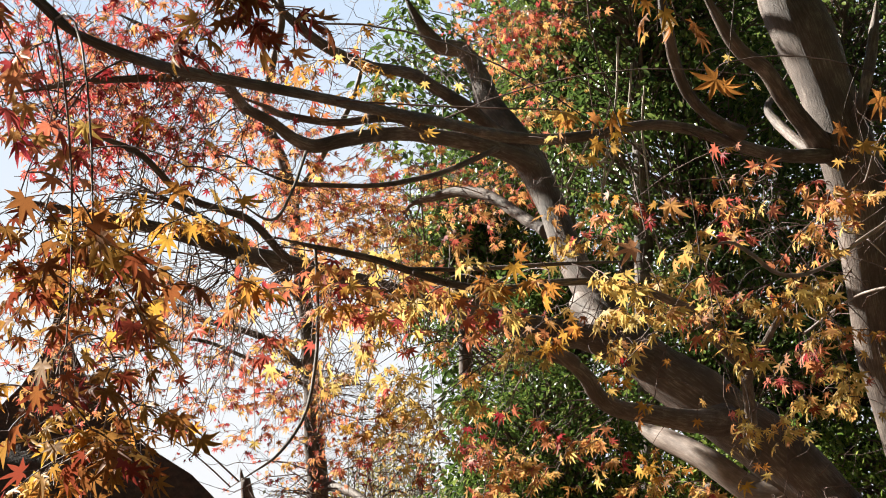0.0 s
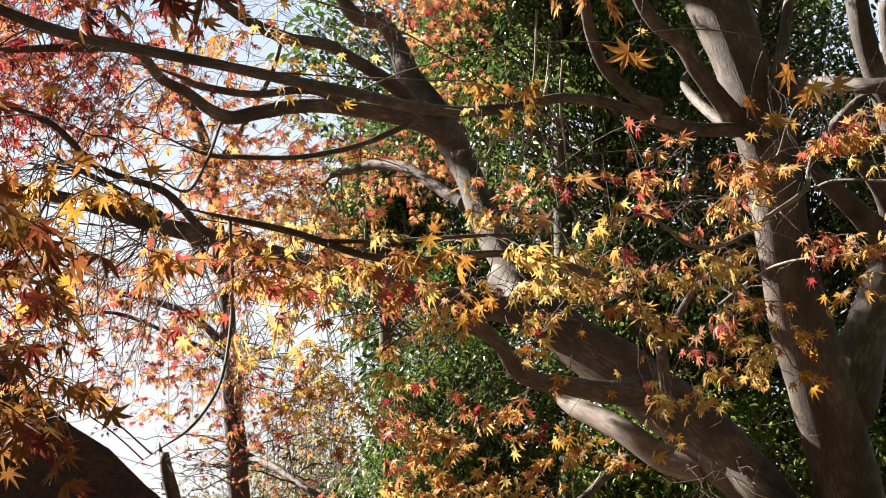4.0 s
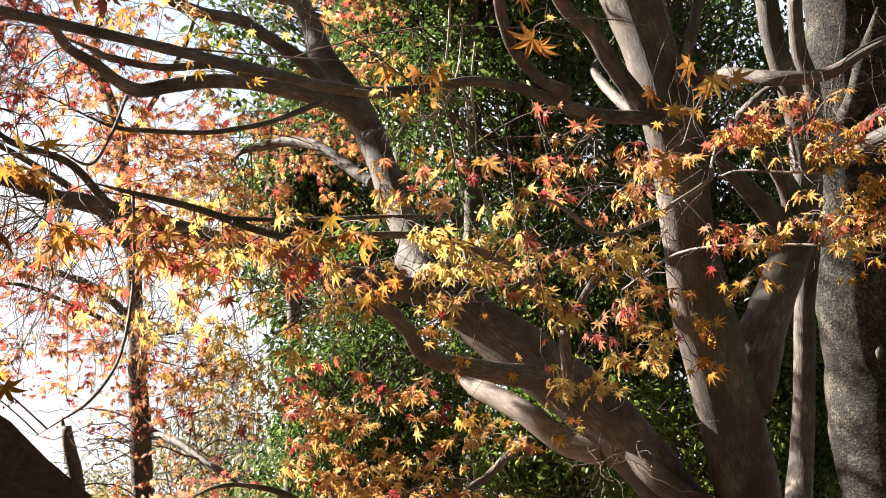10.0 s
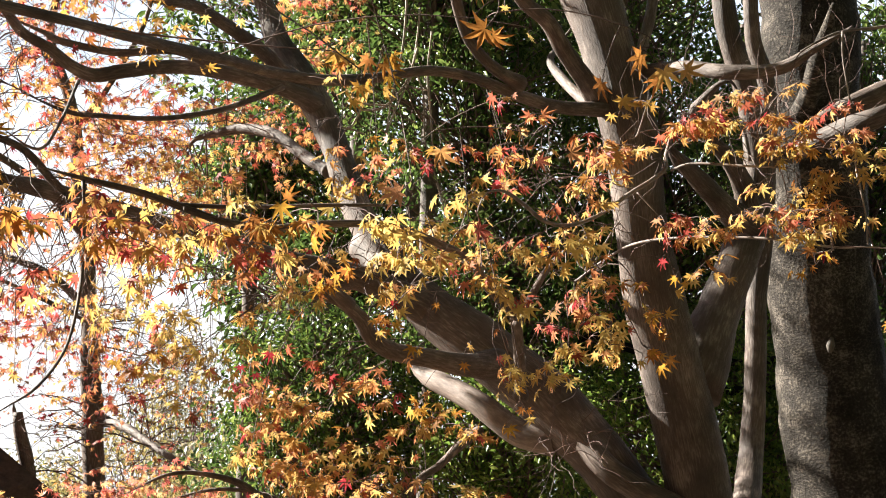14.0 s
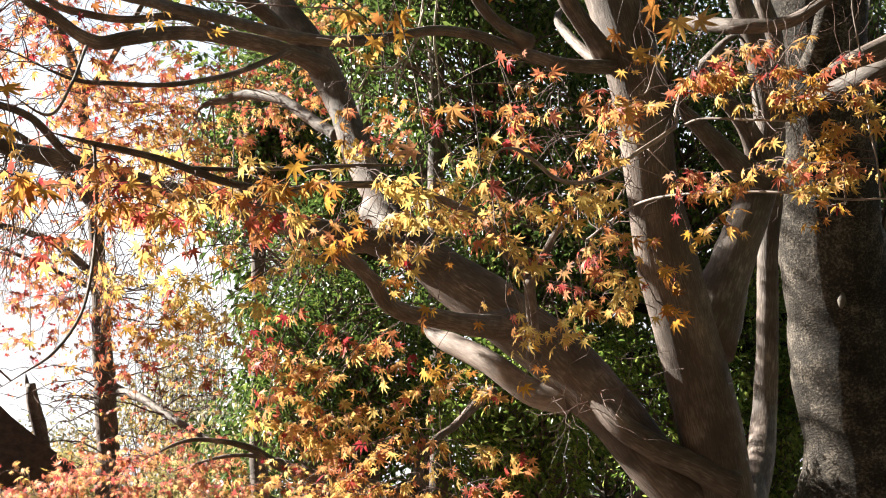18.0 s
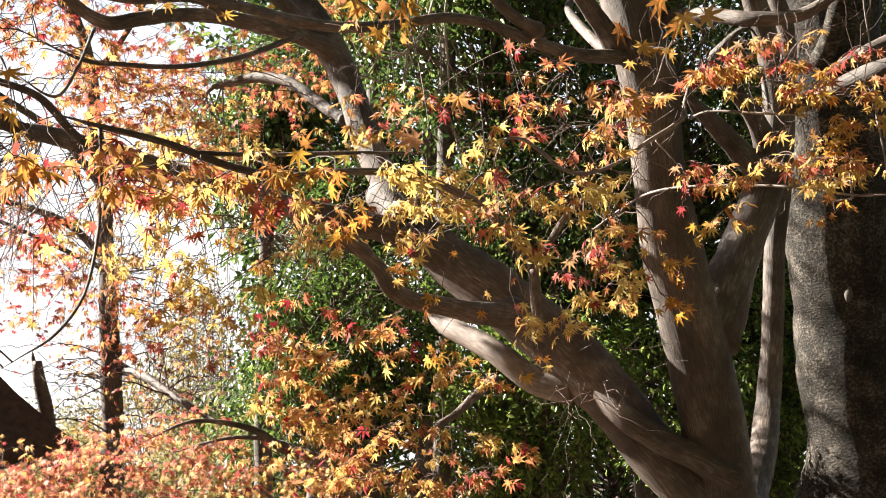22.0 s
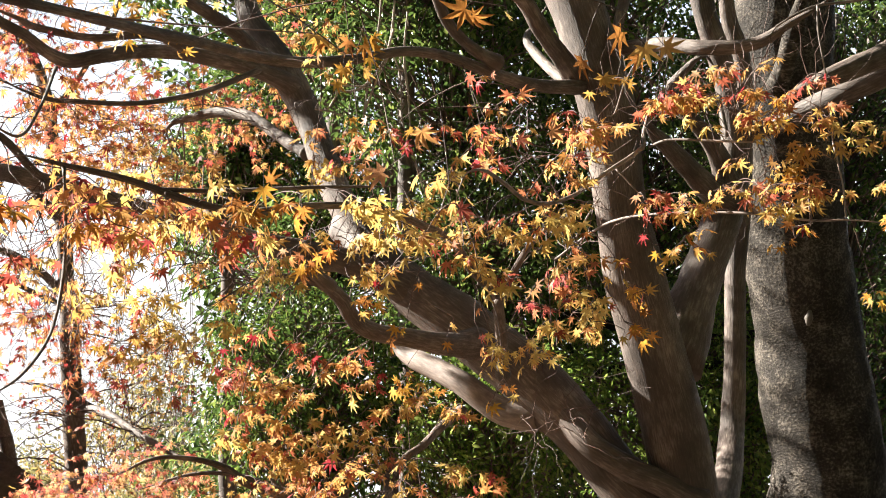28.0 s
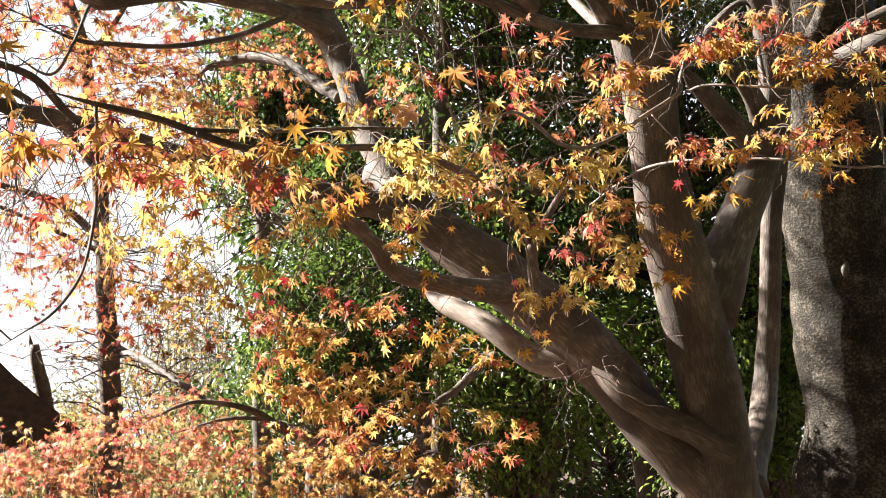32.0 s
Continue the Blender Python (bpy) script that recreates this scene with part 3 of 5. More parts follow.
limb(maple, 'limb', [(-0.548, 6.383, 3.410, 0.0374), (-0.626, 6.175, 3.437, 0.0320), (-0.721, 5.964, 3.482, 0.0289), (-0.831, 5.756, 3.509, 0.0260), (-0.911, 5.553, 3.508, 0.0232), (-1.008, 5.253, 3.436, 0.0224), (-1.129, 5.029, 3.447, 0.0198), (-1.219, 4.801, 3.492, 0.0156), (-1.267, 4.679, 3.549, 0.0136)])
limb(maple, 'limb', [(-0.421, 6.200, 3.006, 0.0254), (-0.511, 6.436, 3.110, 0.0253), (-0.624, 6.717, 3.241, 0.0253), (-0.757, 6.998, 3.378, 0.0264), (-0.915, 7.189, 3.444, 0.0259), (-1.067, 7.291, 3.444, 0.0238), (-1.163, 7.344, 3.432, 0.0239), (-1.214, 7.353, 3.376, 0.0202)])
limb(maple, 'limb', [(-0.491, 6.296, 3.324, 0.0381), (-0.578, 6.191, 3.344, 0.0376), (-0.709, 6.086, 3.367, 0.0349), (-0.882, 5.983, 3.375, 0.0323), (-1.031, 5.788, 3.327, 0.0293), (-1.147, 5.597, 3.261, 0.0283), (-1.254, 5.503, 3.216, 0.0260), (-1.315, 5.401, 3.218, 0.0228), (-1.373, 5.294, 3.249, 0.0197), (-1.448, 5.187, 3.278, 0.0176), (-1.464, 4.916, 3.291, 0.0172), (-1.609, 4.797, 3.273, 0.0144), (-1.860, 4.670, 3.231, 0.0116), (-2.101, 4.552, 3.156, 0.0090)])
limb(maple, 'limb', [(-0.868, 5.883, 3.362, 0.0181), (-1.009, 5.776, 3.393, 0.0178), (-1.211, 5.681, 3.358, 0.0164), (-1.405, 5.577, 3.371, 0.0150), (-1.407, 5.329, 3.324, 0.0148), (-1.510, 5.306, 3.366, 0.0127)])
limb(maple, 'limb', [(-0.616, 6.090, 3.340, 0.0128), (-0.787, 5.814, 3.180, 0.0111), (-0.911, 5.626, 3.096, 0.0107), (-1.025, 5.434, 3.032, 0.0093), (-1.168, 5.238, 2.989, 0.0090), (-1.264, 5.139, 2.977, 0.0079), (-1.368, 4.934, 2.990, 0.0057)])
limb(maple, 'limb', [(0.035, 5.859, 2.347, 0.0568), (-0.095, 5.796, 2.415, 0.0542), (-0.266, 5.734, 2.482, 0.0494), (-0.434, 5.677, 2.517, 0.0447), (-0.600, 5.620, 2.550, 0.0422), (-0.762, 5.560, 2.604, 0.0398), (-0.962, 5.502, 2.646, 0.0373), (-1.190, 5.391, 2.697, 0.0346), (-1.408, 5.281, 2.746, 0.0320), (-1.427, 5.047, 2.705, 0.0275), (-1.571, 4.917, 2.742, 0.0250), (-1.708, 4.791, 2.768, 0.0208), (-1.931, 4.652, 2.796, 0.0167), (-2.036, 4.533, 2.805, 0.0127)])
limb(maple, 'limb', [(-1.190, 5.392, 2.693, 0.0171), (-1.284, 5.185, 2.716, 0.0151), (-1.368, 4.966, 2.804, 0.0132), (-1.507, 4.701, 2.825, 0.0117), (-1.617, 4.560, 2.935, 0.0101), (-1.724, 4.435, 2.970, 0.0087), (-1.824, 4.310, 3.010, 0.0061)])
limb(maple, 'limb', [(0.241, 5.590, 2.146, 0.0456), (0.112, 5.391, 2.126, 0.0400), (-0.008, 5.286, 2.141, 0.0353), (-0.123, 5.183, 2.154, 0.0318), (-0.196, 5.075, 2.190, 0.0283), (-0.232, 5.014, 2.249, 0.0262), (-0.304, 4.954, 2.297, 0.0204), (-0.411, 4.902, 2.308, 0.0147), (-0.515, 4.854, 2.292, 0.0091)])
limb(maple, 'limb', [(-0.267, 4.957, 2.279, 0.0204), (-0.334, 4.847, 2.328, 0.0200), (-0.398, 4.739, 2.365, 0.0178), (-0.434, 4.736, 2.383, 0.0124)])
limb(maple, 'limb', [(-0.258, 6.007, 2.661, 0.0565), (-0.205, 5.829, 2.519, 0.0437), (-0.309, 5.734, 2.482, 0.0430), (-0.431, 5.635, 2.467, 0.0380)])
limb(maple, 'limb', [(1.040, 5.557, 1.550, 0.0469), (0.918, 5.549, 1.616, 0.0469), (0.779, 5.560, 1.684, 0.0470), (0.640, 5.578, 1.777, 0.0473), (0.572, 5.637, 1.880, 0.0519), (0.454, 5.696, 2.008, 0.0589)])
# paler bark here puts full sun into this stub's colour
limb(maple, 'limb', [(0.465, 5.719, 1.874, 0.0442), (0.321, 5.774, 1.912, 0.0510), (0.185, 5.817, 2.013, 0.0473), (0.068, 5.905, 2.089, 0.0437), (-0.042, 5.994, 2.158, 0.0422), (-0.081, 6.034, 2.222, 0.0359)], bark=grey_or_sunlit_bark)
limb(maple, 'limb', [(0.182, 5.734, 1.906, 0.0169), (0.104, 5.542, 1.845, 0.0173), (0.031, 5.352, 1.768, 0.0137), (-0.045, 5.160, 1.706, 0.0113), (-0.092, 5.049, 1.579, 0.0083)])
limb(maple, 'limb', [(0.316, 5.309, 2.010, 0.0216), (0.293, 4.988, 2.105, 0.0194), (0.268, 4.767, 2.208, 0.0178), (0.223, 4.561, 2.224, 0.0162), (0.156, 4.351, 2.261, 0.0147), (0.110, 4.143, 2.293, 0.0124), (0.024, 3.938, 2.303, 0.0104), (-0.090, 3.734, 2.307, 0.0091), (-0.249, 3.585, 2.286, 0.0088), (-0.373, 3.489, 2.257, 0.0092), (-0.472, 3.437, 2.263, 0.0091), (-0.555, 3.383, 2.282, 0.0089), (-0.635, 3.328, 2.303, 0.0082), (-0.762, 3.273, 2.327, 0.0068), (-0.823, 3.122, 2.320, 0.0047)])
limb(maple, 'limb', [(0.271, 4.720, 2.184, 0.0141), (0.308, 4.555, 2.258, 0.0119), (0.352, 4.341, 2.318, 0.0090), (0.429, 4.131, 2.361, 0.0062)])
limb(maple, 'limb', [(-0.580, 3.381, 2.291, 0.0057), (-0.433, 3.431, 2.296, 0.0052), (-0.239, 3.430, 2.301, 0.0045), (-0.032, 3.528, 2.321, 0.0033)])
limb(maple, 'limb', [(0.793, 4.860, 2.835, 0.0071), (0.757, 4.780, 2.740, 0.0069), (0.735, 4.690, 2.671, 0.0067), (0.598, 4.500, 2.556, 0.0065), (0.482, 4.320, 2.455, 0.0062), (0.383, 4.130, 2.390, 0.0059), (0.299, 3.930, 2.363, 0.0056), (0.234, 3.720, 2.364, 0.0053), (0.177, 3.570, 2.365, 0.0051), (0.134, 3.520, 2.351, 0.0040), (0.115, 3.530, 2.319, 0.0040), (0.104, 3.530, 2.279, 0.0030)], bark=grey_or_sunlit_bark)
limb(maple, 'limb', [(0.489, 5.100, 2.379, 0.0046), (0.585, 4.930, 2.435, 0.0045), (0.650, 4.720, 2.445, 0.0043), (0.761, 4.530, 2.428, 0.0042), (0.971, 4.330, 2.390, 0.0040), (1.139, 4.230, 2.348, 0.0034), (1.248, 4.230, 2.348, 0.0032), (1.392, 4.200, 2.327, 0.0034)], bark=grey_or_sunlit_bark)
# four unseen limbs, added to carry the shading crown sprays
limb(maple, 'limb', [(0.452, 5.326, 3.988, 0.0581), (0.255, 5.123, 4.325, 0.0509), (-0.131, 4.804, 4.613, 0.0393), (-0.571, 4.394, 4.809, 0.0259)])
limb(maple, 'limb', [(-1.070, 6.520, 4.218, 0.0285), (-1.269, 5.989, 4.644, 0.0244), (-1.635, 5.090, 4.763, 0.0193), (-2.047, 4.237, 4.641, 0.0130)])
limb(maple, 'limb', [(-0.917, 1.873, 2.430, 0.0070), (-1.180, 1.908, 2.583, 0.0065), (-1.546, 2.037, 2.718, 0.0062), (-1.914, 2.195, 2.718, 0.0039)])
limb(maple, 'limb', [(0.452, 5.326, 3.988, 0.0519), (0.778, 5.263, 4.472, 0.0456), (1.262, 5.038, 4.854, 0.0300)])
limb(maple, 'dead_twig', [(-0.096, 5.918, 3.742, 0.0046), (-0.113, 5.962, 3.493, 0.0046), (-0.156, 5.998, 3.289, 0.0046), (-0.184, 6.028, 3.120, 0.0034)], bark=pale_wood)
limb(maple, 'dead_twig', [(0.002, 5.954, 3.538, 0.0034), (-0.014, 5.986, 3.357, 0.0046), (0.005, 6.024, 3.142, 0.0034)], bark=pale_wood)
limb(maple, 'dead_twig', [(-0.055, 5.966, 3.470, 0.0046), (-0.101, 5.990, 3.335, 0.0046), (-0.193, 6.008, 3.233, 0.0057), (-0.296, 6.010, 3.222, 0.0034)], bark=pale_wood)
limb(maple, 'dead_twig', [(-0.091, 6.070, 3.455, 0.0035), (-0.033, 6.094, 3.317, 0.0035), (-0.021, 6.131, 3.110, 0.0035), (0.065, 6.176, 2.857, 0.0023)], bark=pale_wood)
limb(maple, 'dead_twig', [(-0.212, 5.889, 3.329, 0.0045), (-0.269, 5.909, 3.218, 0.0045), (-0.325, 5.925, 3.124, 0.0045), (-0.371, 5.924, 3.133, 0.0023)], bark=pale_wood)
limb(maple, 'limb', [(-0.849, 1.996, 2.381, 0.0049), (-0.913, 2.015, 2.488, 0.0050), (-0.617, 2.172, 2.529, 0.0051), (-0.334, 2.211, 2.592, 0.0048), (0.014, 2.260, 2.604, 0.0044), (0.332, 2.313, 2.589, 0.0041), (0.570, 2.364, 2.591, 0.0032)])
limb(maple, 'limb', [(-0.762, 3.274, 2.323, 0.0037), (-0.748, 3.245, 2.198, 0.0037), (-0.734, 3.168, 2.063, 0.0041), (-0.739, 3.089, 1.936, 0.0034), (-0.771, 3.002, 1.848, 0.0033), (-0.810, 2.910, 1.798, 0.0027), (-0.864, 2.915, 1.766, 0.0021)])
limb(maple, 'limb', [(-0.832, 3.478, 2.607, 0.0040), (-0.824, 3.300, 2.464, 0.0038), (-0.848, 3.214, 2.379, 0.0037), (-0.905, 3.108, 2.402, 0.0030)])
limb(maple, 'dead_twig', [(-0.310, 5.900, 3.222, 0.0034), (-0.231, 5.900, 3.216, 0.0043), (-0.136, 5.900, 3.208, 0.0034)], bark=pale_wood)
limb(maple, 'dead_twig', [(-0.373, 5.900, 3.125, 0.0034), (-0.310, 5.900, 3.111, 0.0042), (-0.263, 5.900, 3.092, 0.0034)], bark=pale_wood)
limb(maple, 'dead_twig', [(-0.072, 6.000, 3.377, 0.0035), (-0.124, 6.000, 3.271, 0.0043), (-0.171, 6.000, 3.153, 0.0043), (-0.186, 6.000, 3.083, 0.0026)], bark=pale_wood)
limb(maple, 'dead_twig', [(-0.087, 6.000, 3.318, 0.0035), (-0.039, 6.000, 3.308, 0.0035), (-0.004, 6.000, 3.300, 0.0026)], bark=pale_wood)
limb(maple, 'dead_twig', [(-0.013, 6.000, 3.341, 0.0044), (-0.001, 6.000, 3.198, 0.0043), (0.008, 6.000, 3.029, 0.0026)], bark=pale_wood)
limb(maple, 'dead_twig', [(0.024, 6.000, 2.917, 0.0034), (0.052, 6.000, 2.823, 0.0034), (0.072, 6.000, 2.777, 0.0026)], bark=pale_wood)
limb(maple, 'dead_twig', [(-0.046, 6.000, 3.653, 0.0044), (-0.062, 6.000, 3.485, 0.0044), (-0.091, 6.000, 3.342, 0.0035)], bark=pale_wood)
limb(maple, 'twig_shoot', [(1.002, 4.350, 2.403, 0.0038), (1.035, 4.300, 2.360, 0.0038), (1.091, 4.280, 2.338, 0.0037), (1.149, 4.260, 2.346, 0.0025)], bark=grey_or_sunlit_bark)
limb(maple, 'twig_shoot', [(1.310, 4.600, 2.873, 0.0028), (1.295, 4.600, 3.011, 0.0035), (1.297, 4.600, 3.104, 0.0042)], bark=grey_or_sunlit_bark)
limb(maple, 'twig_shoot', [(1.162, 4.600, 3.037, 0.0028), (1.229, 4.600, 3.077, 0.0042), (1.308, 4.620, 3.111, 0.0049), (1.426, 4.650, 3.134, 0.0057), (1.591, 4.700, 3.176, 0.0073)], bark=grey_or_sunlit_bark)
limb(maple, 'twig_shoot', [(0.762, 4.700, 2.677, 0.0041), (0.809, 4.600, 2.675, 0.0040), (0.937, 4.500, 2.646, 0.0039), (1.046, 4.450, 2.629, 0.0026)], bark=grey_or_sunlit_bark)
limb(maple, 'twig_shoot', [(1.127, 5.350, 3.001, 0.0094), (1.128, 5.300, 2.925, 0.0093), (1.138, 5.280, 2.847, 0.0077)], bark=grey_or_sunlit_bark)
limb(maple, 'twig_shoot', [(0.977, 4.500, 2.743, 0.0026), (1.044, 4.500, 2.694, 0.0033), (1.097, 4.500, 2.653, 0.0026)], bark=grey_or_sunlit_bark)
limb(maple, 'twig_shoot', [(1.275, 4.450, 2.735, 0.0033), (1.261, 4.400, 2.635, 0.0033), (1.266, 4.380, 2.553, 0.0032), (1.269, 4.350, 2.470, 0.0026), (1.257, 4.300, 2.369, 0.0025)], bark=grey_or_sunlit_bark)
limb(maple, 'twig_shoot', [(0.672, 4.400, 2.852, 0.0019), (0.644, 4.400, 2.800, 0.0026), (0.627, 4.500, 2.738, 0.0026), (0.604, 4.500, 2.730, 0.0020)], bark=grey_or_sunlit_bark)
limb(maple, 'twig_shoot', [(0.638, 4.600, 2.584, 0.0026), (0.668, 4.600, 2.551, 0.0026), (0.705, 4.600, 2.508, 0.0020)], bark=grey_or_sunlit_bark)
limb(maple, 'twig_shoot', [(0.468, 4.400, 2.305, 0.0031), (0.500, 4.400, 2.364, 0.0031), (0.545, 4.450, 2.440, 0.0025), (0.566, 4.450, 2.466, 0.0019)], bark=grey_or_sunlit_bark)
limb(maple, 'twig_shoot', [(0.744, 4.700, 2.673, 0.0041), (0.707, 4.700, 2.650, 0.0034), (0.670, 4.700, 2.619, 0.0027), (0.586, 4.600, 2.602, 0.0020)], bark=grey_or_sunlit_bark)
maple_twigs = Twigs(maple)
spray(maple_twigs, (-0.98, 2.44, 2.14), (0.14, 0.25, 0.15), 20, 0.045, 'shaded_rust')
spray(maple_twigs, (-0.93, 2.74, 2.21), (0.19, 0.25, 0.12), 14, 0.045, 'amber')
spray(maple_twigs, (-0.61, 7.57, 4.43), (0.37, 0.40, 0.25), 26, 0.044, 'flame')
spray(maple_twigs, (-1.26, 7.25, 3.59), (0.20, 0.40, 0.34), 22, 0.044, 'flame')
# next four sprays: crown out of sight, added to shade and block skylight
spray(maple_twigs, (-1.65, 2.31, 2.81), (0.39, 0.70, 0.50), 38, 0.046, 'shaded_rust')
spray(maple_twigs, (-2.35, 3.53, 3.92), (0.93, 1.00, 0.64), 135, 0.041, 'flame')
spray(maple_twigs, (-0.54, 4.95, 4.65), (1.32, 1.20, 0.79), 82, 0.041, 'orange')
spray(maple_twigs, (0.99, 4.80, 4.31), (0.77, 1.20, 0.75), 42, 0.041, 'orange')
spray(maple_twigs, (-0.98, 7.96, 3.65), (0.49, 0.60, 0.30), 38, 0.041, 'orange')
spray(maple_twigs, (-1.33, 7.47, 3.02), (0.42, 0.50, 0.21), 34, 0.041, 'flame')
spray(maple_twigs, (-1.53, 6.46, 2.38), (0.36, 0.60, 0.26), 54, 0.041, 'flame')
spray(maple_twigs, (-1.50, 5.80, 3.28), (0.24, 0.60, 0.33), 70, 0.040, 'flame')
spray(maple_twigs, (-0.54, 3.49, 2.27), (0.25, 0.25, 0.09), 12, 0.043, 'yellow')
spray(maple_twigs, (-0.55, 3.54, 2.28), (0.25, 0.25, 0.09), 13, 0.043, 'flame')
spray(maple_twigs, (-0.80, 3.24, 2.25), (0.16, 0.30, 0.12), 13, 0.044, 'flame')
spray(maple_twigs, (-1.30, 7.03, 3.20), (0.39, 0.40, 0.14), 84, 0.041, 'orange')
spray(maple_twigs, (-1.48, 6.81, 3.32), (0.30, 0.40, 0.14), 46, 0.041, 'flame')
spray(maple_twigs, (-0.99, 7.57, 3.61), (0.46, 0.50, 0.17), 46, 0.041, 'flame')
spray(maple_twigs, (-0.65, 7.50, 4.01), (0.23, 0.40, 0.20), 24, 0.041, 'orange')
spray(maple_twigs, (-0.70, 1.69, 1.99), (0.09, 0.15, 0.09), 4, 0.045, 'shaded_rust')
spray(maple_twigs, (-0.87, 2.21, 1.86), (0.09, 0.30, 0.15), 15, 0.046, 'shaded_rust')
spray(maple_twigs, (-0.99, 2.51, 1.86), (0.12, 0.30, 0.16), 9, 0.044, 'amber')
spray(maple_twigs, (-0.89, 1.91, 2.29), (0.05, 0.20, 0.10), 8, 0.045, 'flame')
spray(maple_twigs, (-0.61, 2.12, 2.44), (0.07, 0.15, 0.03), 6, 0.046, 'shaded_rust')
spray(maple_twigs, (-0.89, 4.31, 3.09), (0.14, 0.25, 0.12), 8, 0.041, 'amber')
spray(maple_twigs, (-1.85, 5.06, 3.36), (0.46, 0.50, 0.38), 205, 0.040, 'red')
spray(maple_twigs, (-2.60, 7.27, 2.83), (0.63, 0.50, 0.50), 102, 0.050, 'flame')
spray(maple_twigs, (-0.72, 8.03, 4.59), (0.38, 0.40, 0.22), 62, 0.041, 'flame')
spray(maple_twigs, (0.03, 2.59, 2.57), (0.14, 0.20, 0.05), 2, 0.049, 'amber')
spray(maple_twigs, (-0.08, 2.70, 2.43), (0.05, 0.10, 0.02), 2, 0.042, 'amber', 0.4)
spray(maple_twigs, (-0.20, 2.70, 2.43), (0.03, 0.10, 0.04), 1, 0.042, 'amber', 0.4)
spray(maple_twigs, (-0.22, 3.80, 2.68), (0.02, 0.10, 0.02), 2, 0.041, 'yellow', 0.4)
spray(maple_twigs, (0.25, 4.00, 2.67), (0.05, 0.10, 0.03), 4, 0.041, 'flame', 0.4)
spray(maple_twigs, (0.06, 4.20, 2.64), (0.06, 0.10, 0.02), 3, 0.041, 'flame', 0.4)
spray(maple_twigs, (-0.04, 4.20, 2.63), (0.05, 0.10, 0.02), 2, 0.041, 'flame', 0.4)
spray(maple_twigs, (-0.25, 4.20, 2.63), (0.06, 0.10, 0.02), 3, 0.041, 'orange', 0.4)
spray(maple_twigs, (-0.14, 4.20, 2.65), (0.05, 0.10, 0.05), 2, 0.041, 'amber', 0.4)
spray(maple_twigs, (0.23, 4.20, 2.63), (0.06, 0.10, 0.03), 4, 0.041, 'flame', 0.4)
spray(maple_twigs, (0.18, 4.60, 2.67), (0.07, 0.10, 0.04), 3, 0.041, 'orange', 0.4)
spray(maple_twigs, (0.30, 4.20, 2.61), (0.02, 0.10, 0.02), 2, 0.041, 'yellow', 0.4)
spray(maple_twigs, (0.42, 4.00, 2.59), (0.06, 0.10, 0.02), 4, 0.041, 'flame', 0.4)
spray(maple_twigs, (0.42, 4.30, 2.58), (0.10, 0.10, 0.03), 5, 0.041, 'orange', 0.4)
spray(maple_twigs, (0.25, 4.00, 2.48), (0.03, 0.10, 0.02), 2, 0.041, 'flame', 0.4)
spray(maple_twigs, (0.46, 3.90, 2.53), (0.04, 0.10, 0.05), 3, 0.041, 'orange', 0.4)
spray(maple_twigs, (-0.16, 5.00, 2.76), (0.06, 0.10, 0.04), 3, 0.046, 'pink', 0.4)
spray(maple_twigs, (-0.27, 4.20, 2.53), (0.04, 0.10, 0.03), 4, 0.041, 'yellow', 0.4)
spray(maple_twigs, (-0.17, 4.10, 2.49), (0.05, 0.10, 0.03), 3, 0.041, 'orange', 0.4)
spray(maple_twigs, (0.10, 4.00, 2.45), (0.02, 0.10, 0.02), 2, 0.041, 'yellow', 0.4)
spray(maple_twigs, (0.10, 3.60, 2.32), (0.03, 0.10, 0.02), 2, 0.041, 'orange', 0.4)
spray(maple_twigs, (-0.14, 3.40, 2.28), (0.03, 0.10, 0.02), 3, 0.041, 'yellow', 0.4)
spray(maple_twigs, (-0.08, 3.60, 2.29), (0.03, 0.10, 0.02), 4, 0.041, 'yellow', 0.4)
spray(maple_twigs, (0.04, 4.20, 2.39), (0.06, 0.10, 0.02), 8, 0.041, 'yellow', 0.4)
spray(maple_twigs, (-0.01, 3.55, 2.22), (0.08, 0.10, 0.02), 9, 0.041, 'yellow', 0.4)
spray(maple_twigs, (-0.10, 3.90, 2.27), (0.03, 0.10, 0.02), 3, 0.041, 'yellow', 0.4)
spray(maple_twigs, (0.18, 3.90, 2.29), (0.09, 0.10, 0.03), 4, 0.041, 'orange', 0.4)
spray(maple_twigs, (0.25, 4.10, 2.35), (0.08, 0.10, 0.02), 3, 0.041, 'flame', 0.4)
spray(maple_twigs, (0.34, 4.10, 2.32), (0.08, 0.10, 0.03), 8, 0.041, 'yellow', 0.4)
spray(maple_twigs, (0.41, 4.00, 2.35), (0.06, 0.10, 0.02), 6, 0.041, 'yellow', 0.4)
spray(maple_twigs, (0.41, 4.20, 2.46), (0.06, 0.10, 0.04), 5, 0.041, 'orange', 0.4)
spray(maple_twigs, (0.50, 4.30, 2.51), (0.04, 0.10, 0.05), 4, 0.041, 'orange', 0.4)
spray(maple_twigs, (0.12, 3.50, 2.18), (0.04, 0.10, 0.02), 3, 0.041, 'orange', 0.4)
spray(maple_twigs, (0.07, 4.60, 2.36), (0.04, 0.10, 0.02), 2, 0.041, 'flame', 0.4)
spray(maple_twigs, (-0.28, 3.90, 2.27), (0.04, 0.10, 0.04), 3, 0.041, 'orange', 0.4)
spray(maple_twigs, (-0.20, 3.90, 2.23), (0.06, 0.10, 0.04), 4, 0.041, 'amber', 0.4)
spray(maple_twigs, (-0.09, 3.90, 2.19), (0.02, 0.10, 0.04), 4, 0.041, 'yellow', 0.4)
